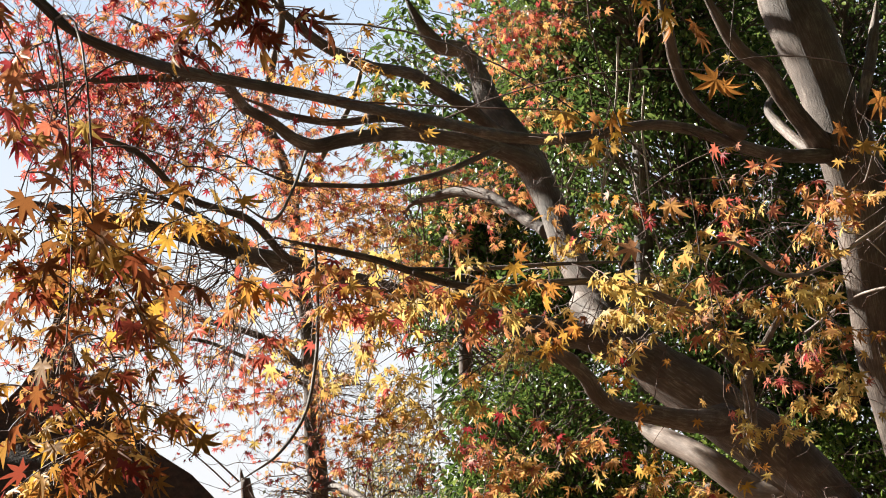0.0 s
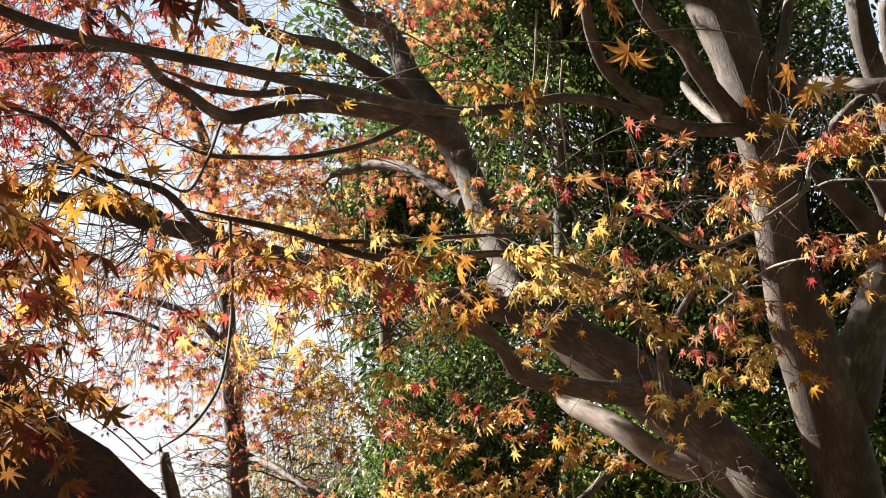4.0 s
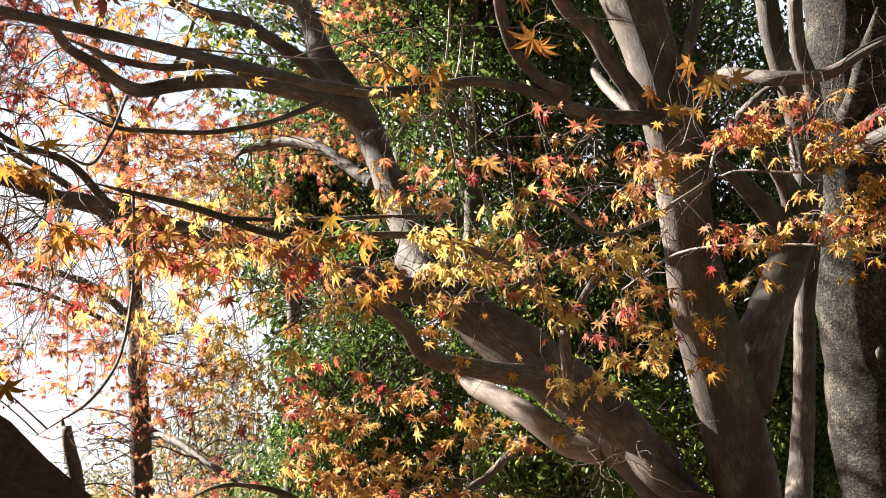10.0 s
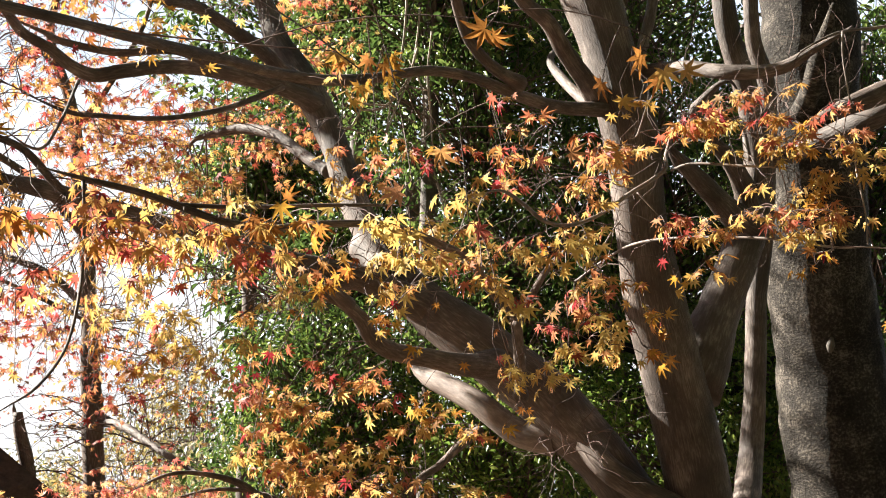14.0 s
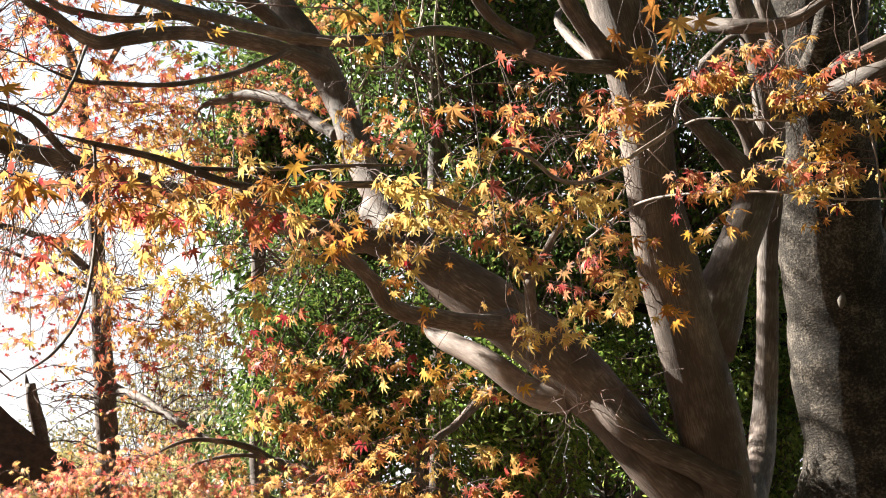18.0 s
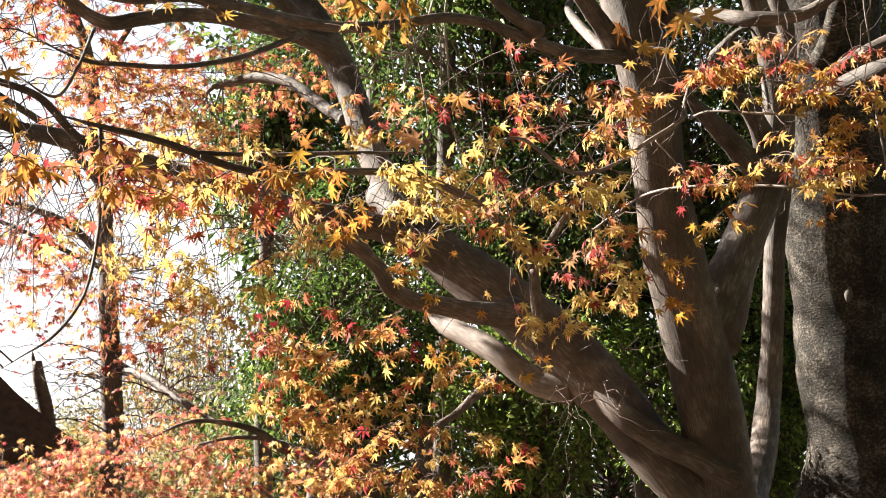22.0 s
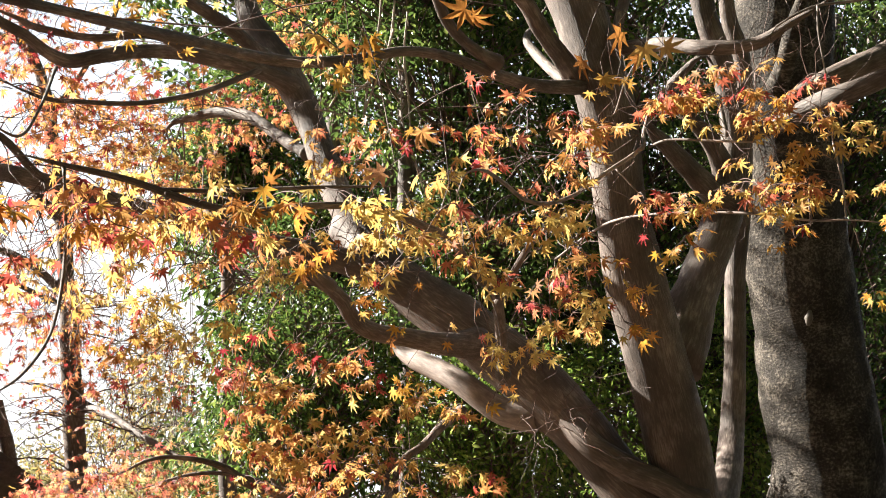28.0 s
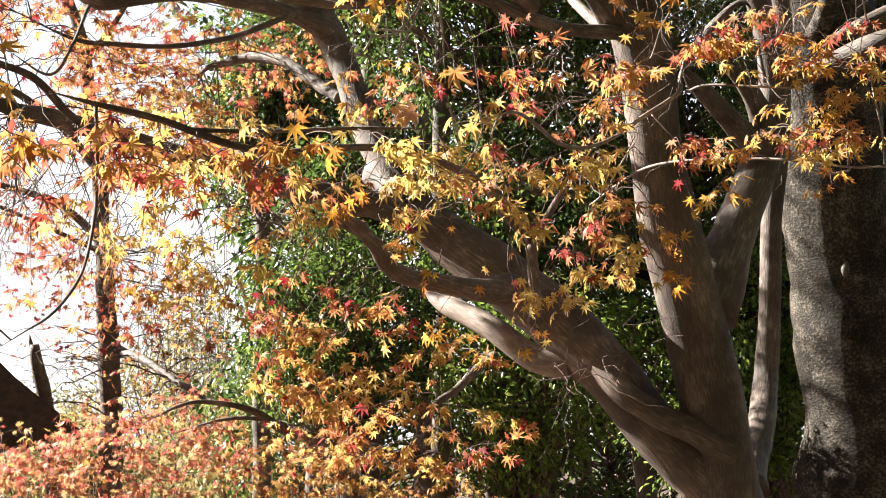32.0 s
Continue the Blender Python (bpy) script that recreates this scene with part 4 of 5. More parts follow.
spray(maple_twigs, (-0.10, 4.00, 2.13), (0.03, 0.10, 0.02), 2, 0.041, 'amber', 0.4)
spray(maple_twigs, (-0.02, 4.20, 2.07), (0.03, 0.10, 0.02), 1, 0.041, 'amber', 0.4)
spray(maple_twigs, (0.22, 4.30, 2.00), (0.02, 0.10, 0.04), 4, 0.041, 'yellow', 0.4)
spray(maple_twigs, (0.33, 4.20, 2.00), (0.03, 0.10, 0.02), 2, 0.041, 'yellow', 0.4)
spray(maple_twigs, (0.24, 4.30, 1.90), (0.04, 0.10, 0.04), 2, 0.041, 'amber', 0.4)
spray(maple_twigs, (0.16, 3.50, 2.14), (0.03, 0.10, 0.03), 4, 0.041, 'yellow', 0.4)
spray(maple_twigs, (0.29, 4.40, 2.24), (0.04, 0.10, 0.03), 3, 0.041, 'flame', 0.4)
spray(maple_twigs, (0.20, 4.40, 2.11), (0.03, 0.10, 0.02), 1, 0.041, 'red', 0.4)
spray(maple_twigs, (0.43, 5.40, 2.29), (0.05, 0.10, 0.05), 3, 0.046, 'pink', 0.4)
spray(maple_twigs, (0.49, 5.00, 2.30), (0.04, 0.10, 0.04), 3, 0.046, 'pink', 0.4)
spray(maple_twigs, (0.53, 5.00, 2.31), (0.03, 0.10, 0.03), 2, 0.046, 'red', 0.4)
spray(maple_twigs, (0.39, 4.10, 2.05), (0.04, 0.10, 0.04), 6, 0.041, 'yellow', 0.4)
spray(maple_twigs, (-0.36, 5.20, 2.06), (0.06, 0.10, 0.08), 5, 0.046, 'flame', 0.4)
spray(maple_twigs, (-0.20, 5.40, 2.11), (0.05, 0.10, 0.04), 4, 0.046, 'flame', 0.4)
spray(maple_twigs, (-0.26, 5.40, 2.05), (0.08, 0.10, 0.06), 5, 0.046, 'orange', 0.4)
spray(maple_twigs, (-0.36, 5.20, 1.96), (0.05, 0.10, 0.05), 4, 0.046, 'orange', 0.4)
spray(maple_twigs, (-0.25, 5.20, 1.86), (0.06, 0.10, 0.04), 4, 0.046, 'orange', 0.4)
spray(maple_twigs, (-0.32, 5.10, 1.81), (0.08, 0.10, 0.05), 5, 0.046, 'orange', 0.4)
spray(maple_twigs, (-0.21, 5.10, 1.80), (0.03, 0.10, 0.03), 3, 0.046, 'yellow', 0.4)
spray(maple_twigs, (-0.36, 5.10, 1.74), (0.06, 0.10, 0.04), 5, 0.046, 'orange', 0.4)
spray(maple_twigs, (-0.14, 5.10, 1.83), (0.02, 0.10, 0.03), 2, 0.046, 'yellow', 0.4)
spray(maple_twigs, (-0.10, 5.10, 1.76), (0.06, 0.10, 0.03), 3, 0.046, 'orange', 0.4)
spray(maple_twigs, (-0.06, 5.10, 1.89), (0.05, 0.10, 0.03), 3, 0.046, 'orange', 0.4)
spray(maple_twigs, (0.02, 5.30, 1.94), (0.06, 0.10, 0.05), 4, 0.046, 'amber', 0.4)
spray(maple_twigs, (0.08, 5.30, 1.88), (0.08, 0.10, 0.02), 4, 0.046, 'orange', 0.4)
spray(maple_twigs, (0.15, 5.30, 1.90), (0.06, 0.10, 0.02), 3, 0.046, 'amber', 0.4)
spray(maple_twigs, (-0.04, 5.50, 2.04), (0.06, 0.10, 0.05), 3, 0.046, 'amber', 0.4)
spray(maple_twigs, (-0.14, 5.20, 2.01), (0.03, 0.10, 0.03), 2, 0.046, 'flame', 0.4)
spray(maple_twigs, (-0.32, 5.30, 1.69), (0.12, 0.11, 0.04), 8, 0.046, 'flame', 0.4)
spray(maple_twigs, (-0.18, 5.30, 1.71), (0.08, 0.10, 0.04), 6, 0.046, 'orange', 0.4)
spray(maple_twigs, (-0.06, 5.10, 1.70), (0.06, 0.10, 0.04), 4, 0.046, 'orange', 0.4)
spray(maple_twigs, (-0.02, 4.90, 1.65), (0.05, 0.10, 0.04), 5, 0.041, 'orange', 0.4)
spray(maple_twigs, (-0.30, 5.30, 1.62), (0.10, 0.10, 0.03), 7, 0.046, 'orange', 0.4)
spray(maple_twigs, (0.12, 5.00, 1.68), (0.03, 0.10, 0.02), 3, 0.046, 'yellow', 0.4)
spray(maple_twigs, (0.18, 5.10, 1.66), (0.09, 0.10, 0.02), 4, 0.046, 'orange', 0.4)
spray(maple_twigs, (-0.09, 5.30, 1.55), (0.16, 0.14, 0.07), 12, 0.046, 'orange', 0.4)
spray(maple_twigs, (-0.34, 5.30, 1.55), (0.12, 0.11, 0.06), 9, 0.046, 'orange', 0.4)
spray(maple_twigs, (0.13, 5.30, 1.55), (0.10, 0.10, 0.05), 5, 0.046, 'flame', 0.4)
spray(maple_twigs, (-1.15, 4.60, 2.31), (0.04, 0.10, 0.04), 3, 0.041, 'yellow', 0.4)
spray(maple_twigs, (-0.85, 4.40, 2.27), (0.03, 0.10, 0.03), 4, 0.041, 'yellow', 0.4)
spray(maple_twigs, (-0.98, 4.80, 2.26), (0.11, 0.10, 0.04), 6, 0.041, 'yellow', 0.4)
spray(maple_twigs, (-0.74, 4.20, 2.15), (0.05, 0.10, 0.03), 6, 0.041, 'yellow', 0.4)
spray(maple_twigs, (-0.77, 4.80, 2.14), (0.09, 0.10, 0.05), 9, 0.041, 'yellow', 0.4)
spray(maple_twigs, (-0.67, 4.60, 2.06), (0.05, 0.10, 0.04), 8, 0.041, 'yellow', 0.4)
spray(maple_twigs, (-0.87, 4.60, 2.08), (0.05, 0.10, 0.04), 4, 0.041, 'amber', 0.4)
spray(maple_twigs, (-0.82, 4.60, 2.01), (0.05, 0.10, 0.05), 6, 0.041, 'yellow', 0.4)
spray(maple_twigs, (-0.60, 5.40, 2.32), (0.12, 0.11, 0.04), 5, 0.046, 'amber', 0.4)
spray(maple_twigs, (-0.53, 4.30, 2.09), (0.03, 0.10, 0.02), 4, 0.041, 'yellow', 0.4)
spray(maple_twigs, (-0.50, 5.20, 2.15), (0.03, 0.10, 0.04), 2, 0.046, 'orange', 0.4)
spray(maple_twigs, (-0.57, 5.10, 2.10), (0.04, 0.10, 0.06), 3, 0.046, 'flame', 0.4)
spray(maple_twigs, (-0.45, 4.50, 2.25), (0.05, 0.10, 0.03), 4, 0.041, 'yellow', 0.4)
spray(maple_twigs, (-0.38, 4.40, 2.27), (0.04, 0.10, 0.02), 4, 0.041, 'yellow', 0.4)
spray(maple_twigs, (-0.78, 5.50, 2.42), (0.06, 0.10, 0.05), 3, 0.046, 'amber', 0.4)
spray(maple_twigs, (-0.61, 5.30, 2.03), (0.10, 0.10, 0.04), 7, 0.046, 'pink', 0.4)
spray(maple_twigs, (-0.49, 5.20, 1.98), (0.07, 0.10, 0.07), 7, 0.046, 'orange', 0.4)
spray(maple_twigs, (-0.58, 5.20, 1.90), (0.06, 0.10, 0.04), 5, 0.046, 'flame', 0.4)
spray(maple_twigs, (-0.47, 5.10, 1.86), (0.08, 0.10, 0.05), 6, 0.046, 'orange', 0.4)
spray(maple_twigs, (-0.60, 5.10, 1.81), (0.04, 0.10, 0.04), 4, 0.046, 'yellow', 0.4)
spray(maple_twigs, (-0.46, 5.10, 1.76), (0.08, 0.10, 0.05), 7, 0.046, 'orange', 0.4)
spray(maple_twigs, (-0.43, 5.10, 1.70), (0.05, 0.10, 0.04), 4, 0.046, 'orange', 0.4)
spray(maple_twigs, (-1.02, 6.40, 2.05), (0.14, 0.13, 0.10), 4, 0.046, 'flame', 0.4)
spray(maple_twigs, (-1.32, 6.60, 2.09), (0.13, 0.11, 0.10), 3, 0.046, 'pink', 0.4)
spray(maple_twigs, (-0.34, 3.20, 2.22), (0.07, 0.10, 0.03), 5, 0.042, 'amber', 0.4)
spray(maple_twigs, (-0.47, 3.60, 2.25), (0.08, 0.10, 0.03), 4, 0.041, 'amber', 0.4)
spray(maple_twigs, (-0.67, 3.10, 2.18), (0.08, 0.10, 0.02), 4, 0.042, 'amber', 0.4)
spray(maple_twigs, (0.51, 4.00, 2.57), (0.06, 0.10, 0.03), 4, 0.041, 'orange', 0.4)
spray(maple_twigs, (0.58, 4.30, 2.77), (0.04, 0.10, 0.02), 2, 0.041, 'amber', 0.4)
spray(maple_twigs, (0.50, 4.40, 2.59), (0.03, 0.10, 0.03), 2, 0.041, 'pink', 0.4)
spray(maple_twigs, (0.74, 4.50, 2.78), (0.06, 0.10, 0.03), 5, 0.041, 'flame', 0.4)
spray(maple_twigs, (0.80, 4.50, 2.77), (0.06, 0.10, 0.03), 6, 0.041, 'orange', 0.4)
spray(maple_twigs, (0.85, 4.50, 2.81), (0.05, 0.10, 0.03), 6, 0.041, 'flame', 0.4)
spray(maple_twigs, (0.87, 4.30, 2.79), (0.05, 0.10, 0.03), 6, 0.041, 'flame', 0.4)
spray(maple_twigs, (0.92, 4.50, 2.78), (0.04, 0.10, 0.02), 4, 0.041, 'yellow', 0.4)
spray(maple_twigs, (0.93, 4.30, 2.81), (0.03, 0.10, 0.02), 2, 0.041, 'flame', 0.4)
spray(maple_twigs, (1.05, 4.50, 2.88), (0.02, 0.10, 0.02), 1, 0.041, 'flame', 0.4)
spray(maple_twigs, (1.02, 4.30, 2.74), (0.06, 0.10, 0.02), 5, 0.041, 'flame', 0.4)
spray(maple_twigs, (1.03, 4.30, 2.69), (0.06, 0.10, 0.02), 5, 0.041, 'orange', 0.4)
spray(maple_twigs, (1.17, 4.50, 2.78), (0.04, 0.10, 0.02), 3, 0.041, 'orange', 0.4)
spray(maple_twigs, (1.28, 4.50, 2.84), (0.07, 0.10, 0.03), 4, 0.041, 'flame', 0.4)
spray(maple_twigs, (0.89, 4.40, 2.68), (0.03, 0.10, 0.02), 2, 0.041, 'yellow', 0.4)
spray(maple_twigs, (1.04, 4.40, 2.65), (0.02, 0.10, 0.01), 2, 0.041, 'yellow', 0.4)
spray(maple_twigs, (1.14, 4.40, 2.66), (0.05, 0.10, 0.02), 4, 0.041, 'amber', 0.4)
spray(maple_twigs, (1.19, 4.20, 2.66), (0.03, 0.10, 0.02), 3, 0.041, 'orange', 0.4)
spray(maple_twigs, (1.20, 4.20, 2.62), (0.03, 0.10, 0.02), 3, 0.041, 'yellow', 0.4)
spray(maple_twigs, (1.32, 4.40, 2.65), (0.04, 0.10, 0.02), 4, 0.041, 'yellow', 0.4)
spray(maple_twigs, (1.37, 4.40, 2.62), (0.04, 0.10, 0.02), 2, 0.041, 'amber', 0.4)
spray(maple_twigs, (0.99, 4.50, 2.61), (0.05, 0.10, 0.03), 3, 0.041, 'orange', 0.4)
spray(maple_twigs, (1.09, 4.40, 2.58), (0.05, 0.10, 0.04), 4, 0.041, 'orange', 0.4)
spray(maple_twigs, (1.17, 4.40, 2.59), (0.04, 0.10, 0.03), 3, 0.041, 'amber', 0.4)
spray(maple_twigs, (1.08, 4.40, 2.53), (0.03, 0.10, 0.02), 4, 0.041, 'yellow', 0.4)
spray(maple_twigs, (0.68, 4.20, 2.42), (0.08, 0.10, 0.02), 5, 0.041, 'flame', 0.4)
spray(maple_twigs, (0.79, 4.40, 2.46), (0.04, 0.10, 0.02), 3, 0.041, 'orange', 0.4)
spray(maple_twigs, (0.87, 4.00, 2.40), (0.07, 0.10, 0.02), 7, 0.041, 'orange', 0.4)
spray(maple_twigs, (1.08, 4.40, 2.47), (0.08, 0.10, 0.03), 6, 0.041, 'orange', 0.4)
spray(maple_twigs, (1.16, 4.40, 2.46), (0.07, 0.10, 0.03), 5, 0.041, 'flame', 0.4)
spray(maple_twigs, (1.15, 4.40, 2.51), (0.03, 0.10, 0.03), 2, 0.041, 'amber', 0.4)
spray(maple_twigs, (1.24, 4.40, 2.49), (0.03, 0.10, 0.03), 3, 0.041, 'orange', 0.4)
spray(maple_twigs, (0.99, 4.00, 2.34), (0.04, 0.10, 0.02), 4, 0.041, 'yellow', 0.4)
spray(maple_twigs, (1.23, 4.40, 2.45), (0.02, 0.10, 0.01), 2, 0.041, 'yellow', 0.4)
spray(maple_twigs, (1.03, 4.00, 2.28), (0.03, 0.10, 0.02), 2, 0.041, 'amber', 0.4)
spray(maple_twigs, (1.04, 3.80, 2.27), (0.02, 0.10, 0.01), 1, 0.041, 'amber', 0.4)
spray(maple_twigs, (0.74, 4.20, 2.37), (0.04, 0.10, 0.02), 3, 0.041, 'amber', 0.4)
spray(maple_twigs, (0.76, 4.10, 2.28), (0.04, 0.10, 0.02), 3, 0.041, 'amber', 0.4)
spray(maple_twigs, (0.47, 4.00, 2.21), (0.03, 0.10, 0.03), 4, 0.041, 'orange', 0.4)
spray(maple_twigs, (0.43, 4.00, 2.25), (0.02, 0.10, 0.02), 2, 0.041, 'orange', 0.4)
spray(maple_twigs, (0.46, 4.10, 2.14), (0.02, 0.10, 0.02), 3, 0.041, 'yellow', 0.4)
spray(maple_twigs, (0.50, 4.10, 2.12), (0.02, 0.10, 0.02), 3, 0.041, 'yellow', 0.4)
spray(maple_twigs, (0.53, 4.70, 2.14), (0.04, 0.10, 0.03), 6, 0.041, 'yellow', 0.4)
spray(maple_twigs, (0.59, 4.10, 2.14), (0.03, 0.10, 0.02), 2, 0.041, 'amber', 0.4)
spray(maple_twigs, (0.60, 4.10, 2.05), (0.03, 0.10, 0.02), 2, 0.041, 'amber', 0.4)
spray(maple_twigs, (1.43, 4.60, 2.22), (0.03, 0.10, 0.02), 1, 0.041, 'amber', 0.4)
spray(maple_twigs, (1.38, 4.10, 2.63), (0.10, 0.10, 0.10), 8, 0.041, 'orange', 0.4)
spray(maple_twigs, (1.35, 4.10, 2.42), (0.08, 0.10, 0.07), 5, 0.041, 'amber', 0.4)
# unseen sprays up-sun, added to dapple the limbs and stem with shade
spray(maple_twigs, (-3.91, 7.74, 5.78), (0.50, 0.35, 0.38), 190, 0.045, 'orange')
spray(maple_twigs, (-2.81, 7.31, 5.05), (0.24, 0.24, 0.24), 50, 0.045, 'orange')
spray(maple_twigs, (-4.55, 8.48, 5.89), (0.50, 0.50, 0.30), 60, 0.045, 'flame')
# two more unseen sprays, added to keep the near leaves in shade
spray(maple_twigs, (-2.25, 2.75, 3.45), (0.90, 0.65, 0.40), 170, 0.046, 'amber')
spray(maple_twigs, (-2.45, 3.10, 4.05), (0.80, 0.55, 0.35), 120, 0.046, 'amber')
lone_leaf(maple_twigs, (-0.092, 1.886, 2.135), 0.0239, -15, 'amber')
lone_leaf(maple_twigs, (-0.098, 1.908, 2.122), 0.0208, 10, 'amber')
lone_leaf(maple_twigs, (0.074, 2.353, 2.364), 0.0477, -60, 'amber')
lone_leaf(maple_twigs, (0.112, 2.403, 2.368), 0.0370, 50, 'amber')
lone_leaf(maple_twigs, (0.209, 3.075, 2.589), 0.0230, 10, 'yellow')
lone_leaf(maple_twigs, (0.165, 3.256, 2.712), 0.0216, 0, 'yellow')
lone_leaf(maple_twigs, (0.319, 2.265, 2.290), 0.0418, -30, 'amber')
lone_leaf(maple_twigs, (0.366, 2.269, 2.266), 0.0398, 20, 'amber')
lone_leaf(maple_twigs, (0.262, 2.272, 2.249), 0.0348, -20, 'amber')
lone_leaf(maple_twigs, (0.308, 2.324, 2.238), 0.0335, 15, 'amber')
lone_leaf(maple_twigs, (0.414, 2.316, 2.289), 0.0356, 60, 'orange')
lone_leaf(maple_twigs, (0.349, 2.299, 2.266), 0.0302, -70, 'amber')
lone_leaf(maple_twigs, (0.023, 2.924, 2.292), 0.0470, 8, 'orange')
lone_leaf(maple_twigs, (-0.066, 2.545, 2.140), 0.0429, -75, 'pink')
lone_leaf(maple_twigs, (-0.216, 2.949, 2.149), 0.0368, 10, 'amber')
lone_leaf(maple_twigs, (-0.232, 2.953, 2.128), 0.0330, -20, 'amber')
lone_leaf(maple_twigs, (-0.258, 2.740, 2.184), 0.0332, 160, 'amber')
lone_leaf(maple_twigs, (-0.264, 2.648, 2.129), 0.0354, 0, 'amber')
lone_leaf(maple_twigs, (0.290, 2.922, 2.303), 0.0381, 80, 'red')
lone_leaf(maple_twigs, (0.231, 3.023, 2.309), 0.0302, 70, 'red')
lone_leaf(maple_twigs, (0.107, 2.949, 2.153), 0.0381, 75, 'red')
lone_leaf(maple_twigs, (-0.421, 3.990, 2.007), 0.0322, 0, 'red')
lone_leaf(maple_twigs, (-0.561, 3.960, 2.176), 0.0254, 0, 'red')
lone_leaf(maple_twigs, (-0.118, 3.315, 2.378), 0.0288, 0, 'red')
lone_leaf(maple_twigs, (0.180, 4.177, 2.098), 0.0231, -40, 'red')
lone_leaf(maple_twigs, (-0.122, 3.681, 2.031), 0.0235, 0, 'yellow')
lone_leaf(maple_twigs, (-0.092, 3.840, 2.279), 0.0297, -20, 'yellow')
lone_leaf(maple_twigs, (-0.046, 3.843, 2.264), 0.0314, -10, 'yellow')
lone_leaf(maple_twigs, (0.009, 3.846, 2.250), 0.0281, 10, 'yellow')
lone_leaf(maple_twigs, (-0.071, 3.868, 2.239), 0.0282, -35, 'yellow')
lone_leaf(maple_twigs, (-0.020, 3.849, 2.233), 0.0248, 5, 'yellow')
lone_leaf(maple_twigs, (0.060, 3.902, 2.218), 0.0234, 0, 'flame')
lone_leaf(maple_twigs, (-0.079, 3.885, 2.316), 0.0251, 30, 'yellow')
lone_leaf(maple_twigs, (-0.090, 3.859, 2.172), 0.0248, 0, 'yellow')
lone_leaf(maple_twigs, (-0.095, 3.867, 2.129), 0.0264, -20, 'amber')
lone_leaf(maple_twigs, (-0.085, 3.871, 2.108), 0.0231, 20, 'yellow')
lone_leaf(maple_twigs, (0.017, 3.868, 2.125), 0.0231, 0, 'amber')
lone_leaf(maple_twigs, (0.105, 3.985, 2.033), 0.0254, -10, 'yellow')
lone_leaf(maple_twigs, (0.090, 3.994, 1.982), 0.0271, 0, 'amber')
lone_leaf(maple_twigs, (0.208, 4.190, 2.024), 0.0302, -25, 'yellow')
lone_leaf(maple_twigs, (0.235, 4.197, 1.986), 0.0284, 10, 'yellow')
lone_leaf(maple_twigs, (0.250, 4.205, 1.940), 0.0267, 0, 'amber')
lone_leaf(maple_twigs, (0.333, 4.193, 2.009), 0.0249, 30, 'yellow')
lone_leaf(maple_twigs, (0.297, 4.197, 1.986), 0.0231, -20, 'amber')
lone_leaf(maple_twigs, (0.188, 4.060, 2.186), 0.0243, 0, 'yellow')
lone_leaf(maple_twigs, (0.609, 3.947, 2.252), 0.0322, -20, 'yellow')
lone_leaf(maple_twigs, (0.653, 3.961, 2.172), 0.0288, 10, 'yellow')
lone_leaf(maple_twigs, (0.639, 3.954, 2.209), 0.0271, -40, 'amber')
lone_leaf(maple_twigs, (0.753, 4.047, 2.261), 0.0382, 20, 'amber')
lone_leaf(maple_twigs, (0.564, 3.967, 2.138), 0.0271, 0, 'yellow')
lone_leaf(maple_twigs, (0.513, 3.966, 2.143), 0.0288, -30, 'yellow')
lone_leaf(maple_twigs, (0.584, 3.977, 2.080), 0.0271, 0, 'orange')
lone_leaf(maple_twigs, (0.616, 3.981, 2.060), 0.0305, 60, 'amber')
lone_leaf(maple_twigs, (0.554, 3.993, 1.990), 0.0254, -15, 'yellow')
lone_leaf(maple_twigs, (0.587, 3.988, 2.019), 0.0271, 20, 'amber')
lone_leaf(maple_twigs, (0.461, 3.980, 2.063), 0.0305, 0, 'yellow')
lone_leaf(maple_twigs, (0.446, 3.974, 2.099), 0.0254, 10, 'yellow')
lone_leaf(maple_twigs, (0.379, 3.985, 2.033), 0.0288, 0, 'flame')
lone_leaf(maple_twigs, (0.416, 3.983, 2.045), 0.0254, -20, 'flame')
lone_leaf(maple_twigs, (0.482, 4.021, 2.120), 0.0257, 25, 'yellow')
lone_leaf(maple_twigs, (-0.540, 2.141, 2.371), 0.0321, 20, 'red')
lone_leaf(maple_twigs, (-0.562, 2.141, 2.359), 0.0243, -40, 'red')
lone_leaf(maple_twigs, (-0.794, 1.938, 2.204), 0.0356, 0, 'yellow')
lone_leaf(maple_twigs, (-0.776, 2.132, 2.272), 0.0253, -10, 'amber')
lone_leaf(maple_twigs, (-0.708, 2.245, 2.267), 0.0223, 0, 'flame')
lone_leaf(maple_twigs, (-0.778, 2.340, 2.263), 0.0243, -50, 'flame')
lone_leaf(maple_twigs, (-0.843, 3.926, 2.998), 0.0267, 0, 'yellow')
lone_leaf(maple_twigs, (-0.611, 3.972, 2.925), 0.0231, 0, 'yellow')
lone_leaf(maple_twigs, (-0.519, 3.985, 2.919), 0.0249, 0, 'yellow')
lone_leaf(maple_twigs, (-0.775, 2.914, 1.998), 0.0330, -30, 'yellow')
lone_leaf(maple_twigs, (-0.940, 2.895, 1.983), 0.0279, 60, 'shaded_rust')
lone_leaf(maple_twigs, (-0.863, 2.722, 1.876), 0.0273, 150, 'amber')
lone_leaf(maple_twigs, (-0.909, 3.332, 1.891), 0.0245, 0, 'yellow')
lone_leaf(maple_twigs, (-0.584, 1.690, 2.046), 0.0320, -40, 'amber')
lone_leaf(maple_twigs, (-0.534, 1.699, 2.036), 0.0350, 20, 'amber')
lone_leaf(maple_twigs, (-0.511, 1.751, 2.047), 0.0313, 50, 'amber')
lone_leaf(maple_twigs, (-0.554, 1.905, 2.025), 0.0296, 0, 'amber')
